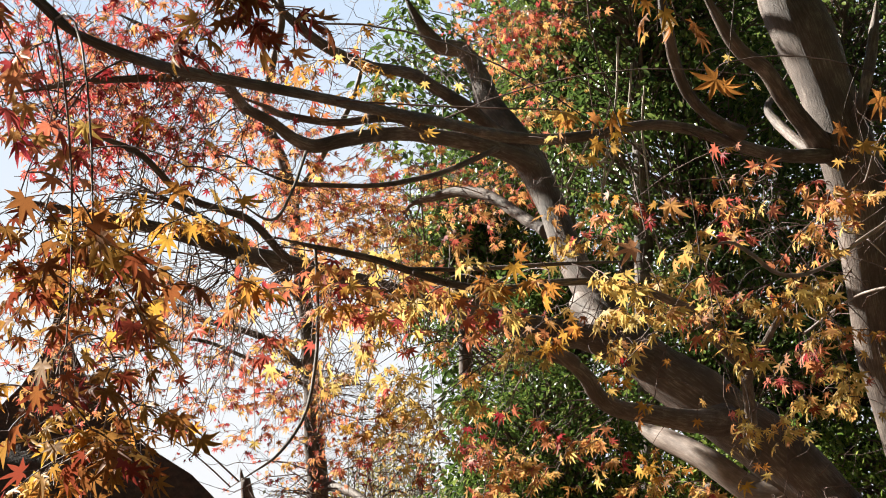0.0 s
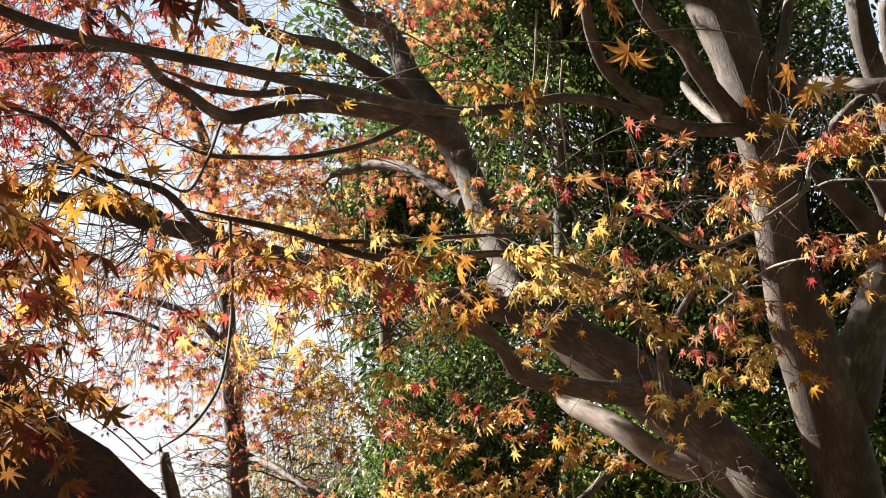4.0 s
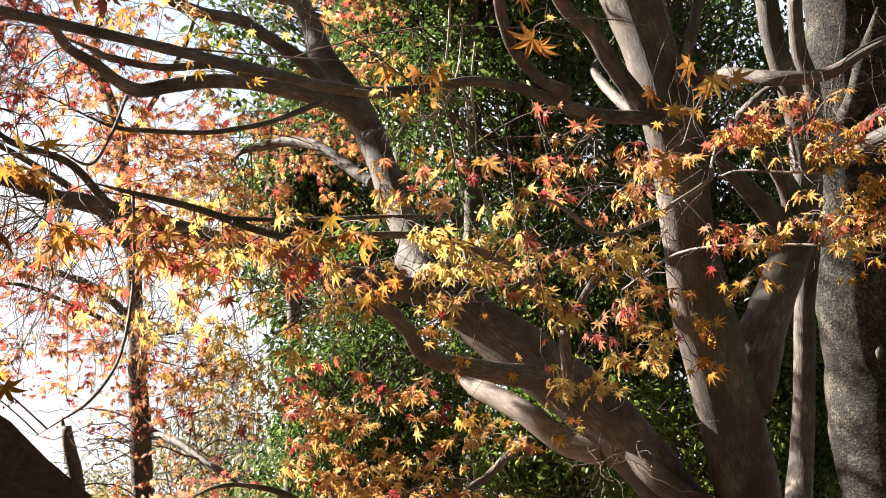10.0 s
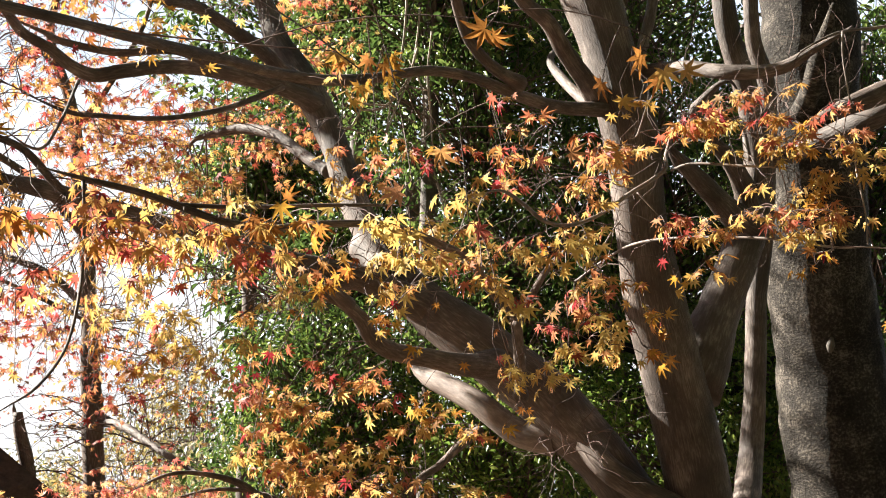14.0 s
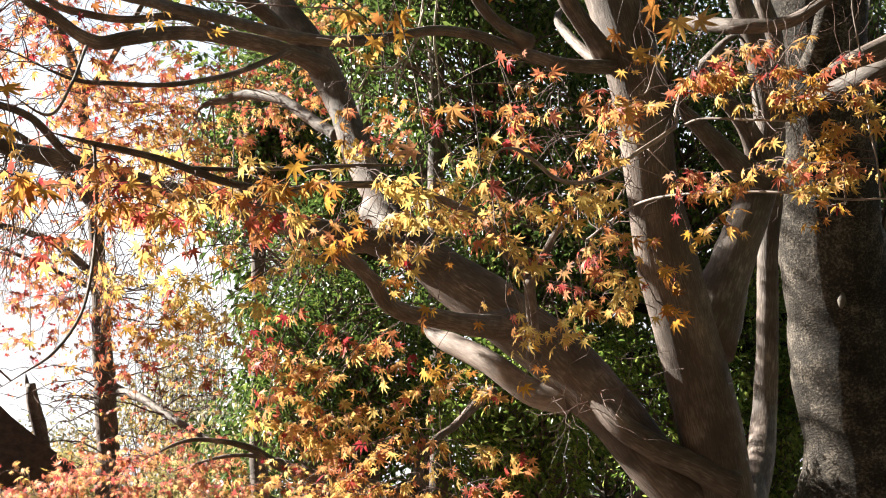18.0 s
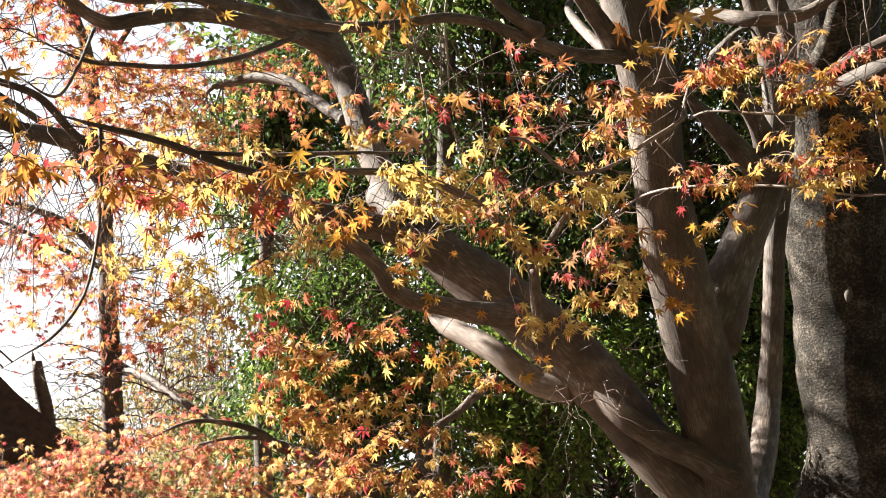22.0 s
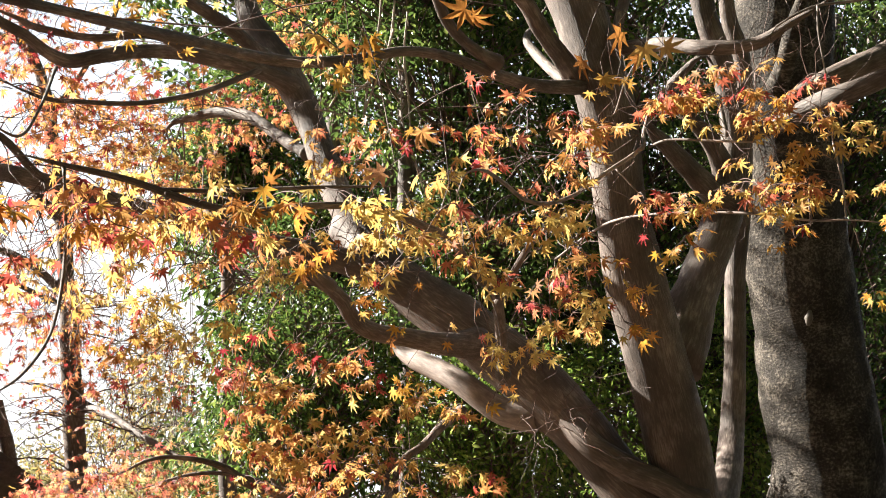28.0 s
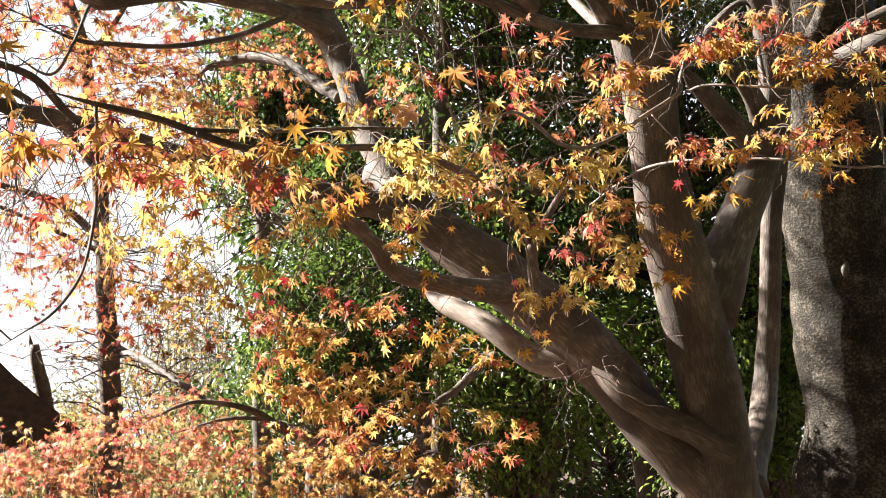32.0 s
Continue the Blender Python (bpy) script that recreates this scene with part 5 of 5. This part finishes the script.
lone_leaf(maple_twigs, (-0.661, 1.890, 2.030), 0.0296, -20, 'amber')
lone_leaf(maple_twigs, (-0.643, 1.392, 1.960), 0.0349, 0, 'shaded_rust')
lone_leaf(maple_twigs, (-0.732, 1.690, 1.959), 0.0305, 30, 'shaded_rust')
lone_leaf(maple_twigs, (-0.659, 1.801, 1.964), 0.0322, 0, 'shaded_rust')
bare_twigs(maple_twigs, (-1.75, 4.78, 3.28), (0.53, 0.80, 0.38), 30)
bare_twigs(maple_twigs, (-1.77, 5.26, 2.47), (0.57, 0.80, 0.43), 30)
bare_twigs(maple_twigs, (-1.63, 4.62, 3.13), (0.56, 0.70, 0.44), 34, 1.5)
bare_twigs(maple_twigs, (-1.67, 5.08, 2.40), (0.59, 0.70, 0.49), 26, 1.4)
bare_twigs(maple_twigs, (-1.15, 5.36, 2.32), (0.42, 0.60, 0.50), 16, 1.3)
bare_twigs(maple_twigs, (-1.11, 6.15, 3.54), (0.54, 0.80, 0.48), 36)
bare_twigs(maple_twigs, (-0.99, 4.93, 2.41), (0.46, 0.80, 0.42), 26)
bare_twigs(maple_twigs, (-0.19, 5.50, 2.66), (0.44, 0.50, 0.46), 16)
bare_twigs(maple_twigs, (0.46, 4.80, 2.57), (0.39, 0.50, 0.41), 14)
bare_twigs(maple_twigs, (1.10, 5.04, 2.94), (0.39, 0.50, 0.40), 20)
bare_twigs(maple_twigs, (-1.56, 8.66, 1.74), (0.96, 0.60, 0.45), 10)
bare_twigs(maple_twigs, (0.55, 5.64, 1.86), (0.31, 0.30, 0.23), 12)
finish(maple_twigs, "yellow, orange and red star-shaped autumn leaves", 300)

# ---- the tall rough-barked tree ----
cedar = thing("old_tree", (2.6, 8.9, 0), "tall thick tree with rough grey bark behind the maple", "tree")
limb(cedar, 'trunk', [(2.510, 9.280, -0.099, 0.7246), (2.494, 9.280, 0.036, 0.5781), (2.458, 9.200, 0.698, 0.4438), (2.449, 9.120, 1.261, 0.3928), (2.446, 9.090, 1.525, 0.3564), (2.457, 9.060, 1.790, 0.3380), (2.408, 9.020, 2.122, 0.3297), (2.360, 8.980, 2.472, 0.3185), (2.305, 8.900, 2.869, 0.3135), (2.272, 8.820, 3.196, 0.3089), (2.244, 8.720, 3.618, 0.3014), (2.231, 8.640, 4.112, 0.2959), (2.219, 8.600, 4.445, 0.2838), (2.187, 8.570, 4.805, 0.2654), (2.221, 8.650, 5.879, 0.2352)], bark=bark_rough)
limb(cedar, 'limb', [(2.121, 8.550, 3.832, 0.0573), (2.123, 8.300, 3.947, 0.0594), (2.157, 8.150, 4.132, 0.0555), (2.208, 8.000, 4.375, 0.0487)], bark=bark_rough)
limb(cedar, 'scar', [(2.318, 8.670, 2.743, 0.0101), (2.301, 8.655, 2.685, 0.0201), (2.293, 8.650, 2.610, 0.0134), (2.285, 8.645, 2.550, 0.0234), (2.283, 8.660, 2.516, 0.0100)], bark=scar_wood)
limb(cedar, 'dead_limb', [(2.500, 9.200, 2.485, 0.0400), (2.482, 10.350, 2.650, 0.0280), (1.982, 10.350, 2.630, 0.0282), (1.829, 10.350, 2.649, 0.0281), (1.407, 10.350, 2.707, 0.0321), (1.140, 10.350, 2.804, 0.0241), (1.000, 10.500, 2.774, 0.0163), (0.849, 10.583, 2.672, 0.0122)], bark=shaded_bark)
limb(cedar, 'dead_limb', [(2.500, 9.200, 2.305, 0.0400), (2.473, 10.350, 2.438, 0.0347), (2.052, 10.350, 2.438, 0.0328), (1.746, 10.350, 2.457, 0.0290), (1.362, 10.350, 2.419, 0.0231), (1.148, 10.500, 2.353, 0.0157)], bark=shaded_bark)
# unseen dark crown, added high over the maple to block sky light
for k in range(9):
    a = 0.7 * k
    tip = (2.9 + 2.6 * math.cos(a), 8.2 + 2.4 * math.sin(a), 8.6 + 0.35 * k)
    limb(cedar, "limb", [(2.75, 8.9, 6.6 + 0.3 * k, 0.09), ((2.75 + tip[0]) / 2, (8.9 + tip[1]) / 2, 7.9 + 0.3 * k, 0.06), (*tip, 0.02)], bark=bark_rough)


def high_crown(count):
    """Needle sprays of the tall tree's unseen, sky-blocking crown."""
    bones = np.vstack([s[:, :3] for s in SKELETON[cedar.name][-9:]])
    pick = bones[rng.integers(0, len(bones), count)]
    pos = pick + rng.normal(size=(count, 3)) * np.array([0.6, 0.6, 0.35])
    v, f = scatter(oval_leaf(), pos, leaf_turns(rng.normal(size=(count, 3)) + np.array([0, 0, -0.5]), rng.normal(size=(count, 3)) + np.array([0, 0, 1.0])), rng.uniform(0.1, 0.2, count), np.ones(count))
    part_mesh("foliage", mesh_from("foliage", v, f.ravel(), [3] * len(f), [green_leaf]), cedar, "unseen dark green crown that blocks the sky", "stuff")


high_crown(6000)

# ---- maples farther off ----
far_maple = thing("maple_tree", (-2.6, 12, 0), "slender dark maple with sparse red leaves before the sky", "tree")
far_twigs = Twigs(far_maple, True)
limb(far_maple, 'trunk', [(-2.690, 12.200, -0.100, 0.1472), (-2.710, 12.200, 0.841, 0.1178), (-2.640, 12.149, 1.237, 0.1022), (-2.635, 12.053, 1.986, 0.0889), (-2.653, 11.973, 2.604, 0.0800), (-2.671, 11.906, 3.133, 0.0733), (-2.684, 11.925, 3.075, 0.0689), (-2.707, 11.825, 3.644, 0.0622), (-2.773, 11.709, 4.301, 0.0533), (-2.840, 11.616, 4.826, 0.0467), (-2.996, 11.524, 5.351, 0.0333), (-2.757, 11.088, 5.921, 0.0267), (-2.874, 10.987, 6.313, 0.0200)])
limb(far_maple, 'limb', [(-2.588, 12.007, 2.339, 0.0400), (-2.266, 11.619, 2.227, 0.0344), (-1.941, 11.240, 2.038, 0.0249), (-1.592, 10.859, 1.861, 0.0180)])
limb(far_maple, 'limb', [(-2.684, 11.910, 3.163, 0.0356), (-2.951, 11.863, 3.426, 0.0311), (-3.164, 11.643, 3.524, 0.0262), (-3.443, 10.998, 3.540, 0.0213)])
limb(far_maple, 'limb', [(-2.729, 11.801, 3.776, 0.0356), (-3.040, 11.740, 4.126, 0.0311), (-3.344, 11.358, 4.318, 0.0267), (-3.906, 11.217, 4.627, 0.0200)])
limb(far_maple, 'limb', [(-2.818, 11.663, 4.564, 0.0311), (-2.596, 11.616, 4.826, 0.0267), (-2.284, 11.524, 5.351, 0.0200), (-2.151, 11.454, 5.745, 0.0156)])
limb(far_maple, 'limb', [(-2.907, 11.578, 5.045, 0.0311), (-3.218, 11.524, 5.351, 0.0267), (-3.515, 11.043, 5.666, 0.0222), (-4.077, 10.902, 5.976, 0.0156)])
limb(far_maple, 'limb', [(-2.598, 11.731, 3.051, 0.0222), (-3.024, 11.426, 3.244, 0.0175), (-3.478, 11.129, 3.389, 0.0129), (-3.969, 10.900, 3.198, 0.0084)])
spray(far_twigs, (-3.87, 11.04, 5.47), (1.56, 1.20, 0.87), 210, 0.045, 'red')
spray(far_twigs, (-3.51, 12.10, 3.16), (1.09, 1.20, 0.93), 168, 0.045, 'red')
spray(far_twigs, (-4.73, 11.29, 3.79), (0.58, 1.20, 0.78), 70, 0.045, 'flame')
spray(far_twigs, (-2.22, 11.58, 2.52), (0.64, 0.80, 0.56), 84, 0.045, 'flame')
spray(far_twigs, (-1.03, 10.87, 3.29), (0.45, 0.50, 0.26), 31, 0.045, 'flame')
# unseen spray up-sun, added to throw soft dappled shade on the old tree
spray(far_twigs, (-4.84, 11.51, 7.07), (0.9, 0.9, 0.9), 45, 0.06, 'red')
bare_twigs(far_twigs, (-3.70, 11.32, 4.28), (1.78, 1.20, 2.09), 70, 2.2)
bare_twigs(far_twigs, (-2.28, 11.79, 2.50), (0.81, 0.80, 0.79), 40)
bare_twigs(far_twigs, (-2.44, 11.82, 2.24), (1.01, 0.80, 0.96), 50, 2.4)
finish(far_twigs, "small red and orange leaves")
low_maple = thing("maple_tree", (0, 9.2, 0), "low maple with pink and orange leaves", "tree")
low_twigs = Twigs(low_maple, True)
limb(low_maple, 'trunk', [(-0.020, 9.748, -0.100, 0.1320), (-0.040, 9.748, 0.318, 0.1056), (-0.001, 9.579, 0.849, 0.0905), (-0.066, 9.415, 1.335, 0.0758), (-0.234, 9.288, 1.542, 0.0579)])
limb(low_maple, 'limb', [(-0.100, 9.411, 1.370, 0.0388), (-0.371, 9.288, 1.543, 0.0332), (-0.771, 9.176, 1.630, 0.0303), (-0.962, 9.068, 1.680, 0.0275), (-1.111, 9.055, 1.780, 0.0225), (-1.280, 8.948, 1.828, 0.0149), (-1.494, 8.847, 1.827, 0.0110), (-1.735, 8.761, 1.714, 0.0073)])
limb(low_maple, 'limb', [(-0.771, 9.176, 1.630, 0.0189), (-1.028, 9.062, 1.730, 0.0140), (-1.295, 9.060, 1.742, 0.0105), (-1.629, 9.071, 1.652, 0.0070)])
limb(low_maple, 'limb', [(-0.020, 9.520, 1.000, 0.0413), (-0.497, 9.207, 1.080, 0.0300), (-1.007, 8.992, 1.160, 0.0228), (-1.576, 8.888, 1.180, 0.0161), (-2.036, 8.796, 1.130, 0.0111)])
spray(low_twigs, (-1.71, 9.09, 1.52), (0.62, 0.60, 0.30), 156, 0.046, 'pink')
spray(low_twigs, (-0.81, 8.89, 1.48), (0.52, 0.50, 0.26), 108, 0.046, 'orange')
spray(low_twigs, (-1.59, 9.05, 1.80), (0.37, 0.40, 0.12), 31, 0.046, 'pink')
spray(low_twigs, (-2.25, 8.91, 1.35), (0.33, 0.40, 0.21), 48, 0.046, 'pink')
spray(low_twigs, (-2.52, 9.00, 1.40), (0.35, 0.40, 0.26), 44, 0.046, 'pink')
spray(low_twigs, (-0.32, 8.72, 1.26), (0.67, 0.40, 0.19), 60, 0.046, 'orange')
spray(low_twigs, (-2.47, 9.00, 1.56), (0.37, 0.40, 0.13), 34, 0.046, 'pink')
spray(low_twigs, (-2.08, 9.00, 1.71), (0.20, 0.40, 0.12), 14, 0.046, 'pink')
finish(low_twigs, "pink and orange star-shaped leaves")
snag = thing("dead_tree", (-3.2, 12.5, 0), "thin bare broken trunk beside the roof", "tree")
limb(snag, 'trunk', [(-3.175, 12.730, -0.098, 0.0883), (-3.187, 12.700, 0.633, 0.0730), (-3.199, 12.600, 1.548, 0.0627), (-3.251, 12.580, 1.821, 0.0578), (-3.307, 12.540, 2.099, 0.0578), (-3.339, 12.500, 2.299, 0.0529), (-3.353, 12.490, 2.422, 0.0384)], bark=bark_maple)
limb(snag, 'limb', [(-3.338, 12.500, 2.276, 0.0240), (-3.380, 12.490, 2.404, 0.0192), (-3.399, 12.480, 2.504, 0.0120)], bark=bark_maple)


# ---- evergreens ----
OVAL = oval_leaf()


def evergreen(centre, half, count, big=1.0, leaf=None):
    """A dense broad-leaved evergreen: a trunk, limbs to its clumps and glossy leaves in clumps."""
    centre, half = np.array(centre), np.array(half)
    tree = thing("evergreen_tree", (centre[0], centre[1], 0), "dense evergreen tree with small glossy dark green leaves", "tree", "evergreens behind the maple")
    trunk = [(centre[0], centre[1] + 0.3, -0.05, 0.09), (centre[0] + rng.normal() * 0.1, centre[1] + 0.2, centre[2] * 0.5, 0.07), (centre[0], centre[1] + 0.1, centre[2], 0.05), (centre[0], centre[1], centre[2] + half[2] * 0.9, 0.02)]
    limb(tree, "trunk", trunk)
    m = 230
    d = unit(rng.normal(size=(m, 3))) * (rng.random((m, 1)) ** 0.33)
    clumps = centre + d * half
    paths = []
    for c in clumps:
        h = min(max(c[2] - rng.uniform(0.2, 0.6), 0.3), centre[2] + half[2] * 0.8)
        a = np.array([centre[0], centre[1] + 0.15, h])
        u = np.linspace(0, 1, 6)[:, None]
        paths.append(a + (c - a) * u + rng.normal(size=3) * 0.08 * (4 * u * (1 - u)))
    v, f = tube_strips(np.array(paths), np.tile(np.linspace(0.012, 0.004, 6), (m, 1)))
    uv = np.tile(np.array([(0, 0), (0.02, 0), (0.02, 0.05), (0, 0.05)]), (len(f), 1))
    part_mesh("branch", mesh_from("branch", v, f.ravel(), [4] * len(f), [twig_mat], None, uv, True), tree, "thin dark branches", "stuff")
    pick = rng.integers(0, m, count)
    spread = (rng.uniform(0.045, 0.11, m) * big ** 0.5)[pick][:, None] * np.array([1.1, 1.1, 1.0])
    pos = clumps[pick] + rng.normal(size=(count, 3)) * spread
    pos[:, 2] = np.maximum(pos[:, 2], 0.1)
    tip = unit(pos - clumps[pick]) + rng.normal(size=(count, 3)) * 0.6 + np.array([0, 0, -0.6])
    face = np.array([-0.4, 0.1, 0.75]) + rng.normal(size=(count, 3)) * 0.5
    size = rng.uniform(0.042, 0.078, count) * big
    v, f = scatter(OVAL, pos, leaf_turns(tip, face), size, rng.uniform(0.5, 1.5, count))
    part_mesh("foliage", mesh_from("foliage", v, f.ravel(), [3] * len(f), [leaf or green_leaf]), tree, "small glossy dark green leaves", "stuff")


evergreen((-1.19, 13.19, 4.52), (1.07, 0.90, 1.18), 9000)
evergreen((-0.67, 9.82, 2.34), (0.73, 0.80, 0.69), 12800, 0.72, light_green)
evergreen((0.32, 10.82, 4.73), (1.00, 1.00, 0.87), 9000)
evergreen((0.57, 10.87, 3.27), (0.92, 0.90, 0.81), 8000)
evergreen((0.45, 9.45, 1.94), (0.58, 0.85, 0.65), 11600, 0.72, sunlit_green)
evergreen((1.76, 11.16, 3.96), (0.84, 0.90, 1.06), 7000)
evergreen((1.73, 10.45, 2.14), (0.74, 0.90, 0.85), 12800, 0.72, sunlit_green)
evergreen((3.62, 12.25, 4.44), (0.86, 0.90, 1.20), 6000)
evergreen((3.46, 12.02, 2.27), (0.82, 0.90, 1.22), 6000)
evergreen((-0.23, 11.92, 5.99), (1.04, 0.90, 0.79), 7000)
evergreen((-0.62, 12.00, 5.51), (0.51, 0.70, 0.56), 3500)
evergreen((2.65, 12.43, 4.63), (0.64, 0.70, 1.21), 6000)
evergreen((2.25, 10.78, 2.20), (0.54, 0.70, 1.08), 9600, 0.72, sunlit_green)
evergreen((3.09, 13.75, 3.87), (0.73, 0.70, 1.56), 5000, 1.7)
evergreen((-1.39, 15.35, 6.66), (1.48, 0.90, 1.48), 5000, 1.7)
evergreen((-0.91, 15.30, 4.10), (1.58, 0.90, 1.29), 5000, 1.7)
evergreen((-0.88, 15.17, 1.97), (1.53, 0.90, 1.39), 5000, 1.7)
evergreen((1.43, 15.41, 6.37), (1.63, 0.90, 1.78), 5500, 1.7)
evergreen((1.67, 15.37, 3.68), (1.58, 0.90, 1.44), 5500, 1.7)
evergreen((1.62, 15.21, 1.69), (1.53, 0.90, 1.39), 5000, 1.7)
evergreen((0.99, 14.35, 7.40), (1.67, 0.90, 1.39), 5500, 1.7)
evergreen((4.77, 14.88, 5.91), (1.72, 0.90, 1.72), 5500, 1.7)
evergreen((4.58, 14.80, 3.31), (1.67, 0.90, 1.39), 5500, 1.7)
evergreen((4.40, 14.60, 1.39), (1.61, 0.90, 1.34), 5000, 1.7)
evergreen((1.72, 12.16, 6.06), (0.93, 0.90, 1.06), 5500)
evergreen((0.01, 10.43, 5.88), (1.12, 0.60, 0.84), 7000)
evergreen((-1.51, 12.60, 4.52), (0.36, 0.50, 0.40), 4200)
evergreen((-0.79, 12.00, 3.62), (0.42, 0.50, 0.36), 4200)
# unseen evergreens, added behind and beside the path to block sky light
for x, y, h in ((-7, -3.5, 4.5), (-3.5, -5, 5), (0, -4.5, 5.5), (3.5, -4.5, 5.2), (6.5, -2, 5), (7, 2, 5), (7.5, 6, 5), (1.5, -1.0, 8.6), (-2.5, -1.6, 8.4), (-8.5, 0.5, 4.5), (4.5, 1.0, 8.6), (1.0, 1.8, 9.0)):
    evergreen((x, y, h), (2.3, 1.7, min(h - 0.3, 3.2) + 1.2), 4200, 3.4)


def shrub(centre, half, count, leaf=None, what="far yellow-green shrub in the sun"):
    """A loose far shrub with yellowing leaves."""
    centre, half = np.array(centre), np.array(half)
    bush = thing("shrub", (centre[0], centre[1], 0), what, "shrub", "far shrubs")
    m = 14 if leaf else 40
    c = centre + unit(rng.normal(size=(m, 3))) * (rng.random((m, 1)) ** 0.4) * half
    c[:, 2] = np.maximum(c[:, 2], 0.3)
    u = np.linspace(0, 1, 6)[None, :, None]
    root = np.array([centre[0], centre[1], 0.0])
    v, f = tube_strips(root + (c[:, None, :] - root) * u, np.tile(np.linspace(0.03, 0.006, 6) * (0.6 if leaf else 1.0), (m, 1)))
    uv = np.tile(np.array([(0, 0), (0.02, 0), (0.02, 0.05), (0, 0.05)]), (len(f), 1))
    part_mesh("stem", mesh_from("stem", v, f.ravel(), [4] * len(f), [twig_mat], None, uv, True), bush, "", "stuff")
    pick = rng.integers(0, m, count)
    pos = c[pick] + rng.normal(size=(count, 3)) * (0.36 if leaf else 0.22)
    v, f = scatter(OVAL, pos, leaf_turns(rng.normal(size=(count, 3)), np.array([0, -0.2, 0.8]) + rng.normal(size=(count, 3)) * 0.6), rng.uniform(0.06, 0.12, count), np.ones(count))
    part_mesh("foliage", mesh_from("foliage", v, f.ravel(), [3] * len(f), [leaf or shrub_leaf]), bush, "", "stuff")


shrub((-5.00, 22.22, 1.27), (0.69, 1.20, 1.06), 3500)
shrub((-4.17, 24.27, 1.06), (0.89, 1.20, 1.16), 3500)
shrub((-6.74, 24.28, 0.99), (0.80, 1.20, 1.07), 3000)
shrub((-2.69, 20.19, 1.44), (0.70, 1.00, 1.26), 4000)
shrub((-4.55, 26.19, 1.83), (1.11, 1.30, 1.88), 4200)
shrub((-6.88, 27.28, 1.16), (1.00, 1.30, 1.45), 3600)
shrub((-4.70, 27.00, 4.01), (0.55, 1.0, 0.90), 600, hazy_leaf, 'tall shrub far behind the maple, leaves tinted grey-green with haze')
shrub((-3.76, 25.00, 4.19), (0.37, 1.0, 0.83), 480, hazy_leaf, 'tall shrub far behind the maple, leaves tinted grey-green with haze')
shrub((-5.42, 28.00, 2.87), (0.73, 1.0, 0.62), 680, hazy_leaf, 'tall shrub far behind the maple, leaves tinted grey-green with haze')
shrub((-4.08, 26.00, 2.58), (0.67, 1.0, 0.67), 760, hazy_leaf, 'tall shrub far behind the maple, leaves tinted grey-green with haze')
shrub((-6.26, 27.00, 2.45), (0.60, 1.0, 0.45), 520, hazy_leaf, 'tall shrub far behind the maple, leaves tinted grey-green with haze')
shrub((-3.51, 24.00, 3.02), (0.36, 1.0, 0.53), 520, hazy_leaf, 'tall shrub far behind the maple, leaves tinted grey-green with haze')


# ---- the roof beside the trees ----
ROOF_TOP = Vector((-4.929, 12.253, 3.990))


def pavilion():
    """A small square pavilion: its steep hollow-curved roof, four posts and a floor."""
    top = ROOF_TOP
    house = thing("pavilion", (top.x, top.y, 0), "small dark pavilion with a steep curved bark roof", "building")
    profile = [(0.05, 0.06), (0.06, -0.24), (0.13, -0.53), (0.28, -0.82), (0.54, -1.15), (0.8, -1.4), (1.07, -1.64), (1.33, -1.93), (1.62, -2.2), (1.76, -2.32), (1.76, -2.46), (1.3, -2.04), (0.5, -1.3)]

    def roof_face(k):
        bm = bmesh.new()
        rows = []
        for n, (r, z) in enumerate(profile):
            row = []
            for u in np.linspace(-1, 1, 13):
                p = Vector((r * u, -r, z + 0.05 * abs(u) ** 3 * (r > 0.9) + 0.012 * noise.noise(Vector((u * 6, n * 1.7, k)))))
                row.append(bm.verts.new(Matrix.Rotation(radians(90 * k + 20), 4, "Z") @ p + top))
            rows.append(row)
        for a, c in zip(rows, rows[1:]):
            for i in range(12):
                bm.faces.new((a[i], a[i + 1], c[i + 1], c[i]))
        me = bpy.data.meshes.new("roof_slope")
        bm.to_mesh(me)
        bm.free()
        me.materials.append(thatch)
        for pl in me.polygons:
            pl.use_smooth = True
        part_mesh("roof_slope", me, house)

    for k in range(4):
        roof_face(k)

    def turned(name, rings, at, mat, sides=12):
        bm = bmesh.new()
        loops = [[bm.verts.new((at[0] + r * math.cos(a), at[1] + r * math.sin(a), z)) for a in np.arange(sides) * 2 * math.pi / sides] for r, z in rings]
        for a, c in zip(loops, loops[1:]):
            for i in range(sides):
                bm.faces.new((a[i], a[(i + 1) % sides], c[(i + 1) % sides], c[i]))
        bm.faces.new(loops[0][::-1])
        bm.faces.new(loops[-1])
        me = bpy.data.meshes.new(name)
        bm.to_mesh(me)
        bm.free()
        me.materials.append(mat)
        part_mesh(name, me, house)

    turned("finial", [(0.1, top.z - 0.1), (0.1, top.z + 0.06), (0.05, top.z + 0.08), (0.045, top.z + 0.16), (0.01, top.z + 0.2)], (top.x, top.y), thatch)
    for k in range(4):
        a = radians(90 * k + 65)
        turned("post", [(0.085, -0.05), (0.075, 0.1), (0.07, top.z - 2.0)], (top.x + 1.4 * math.cos(a), top.y + 1.4 * math.sin(a)), timber)


pavilion()
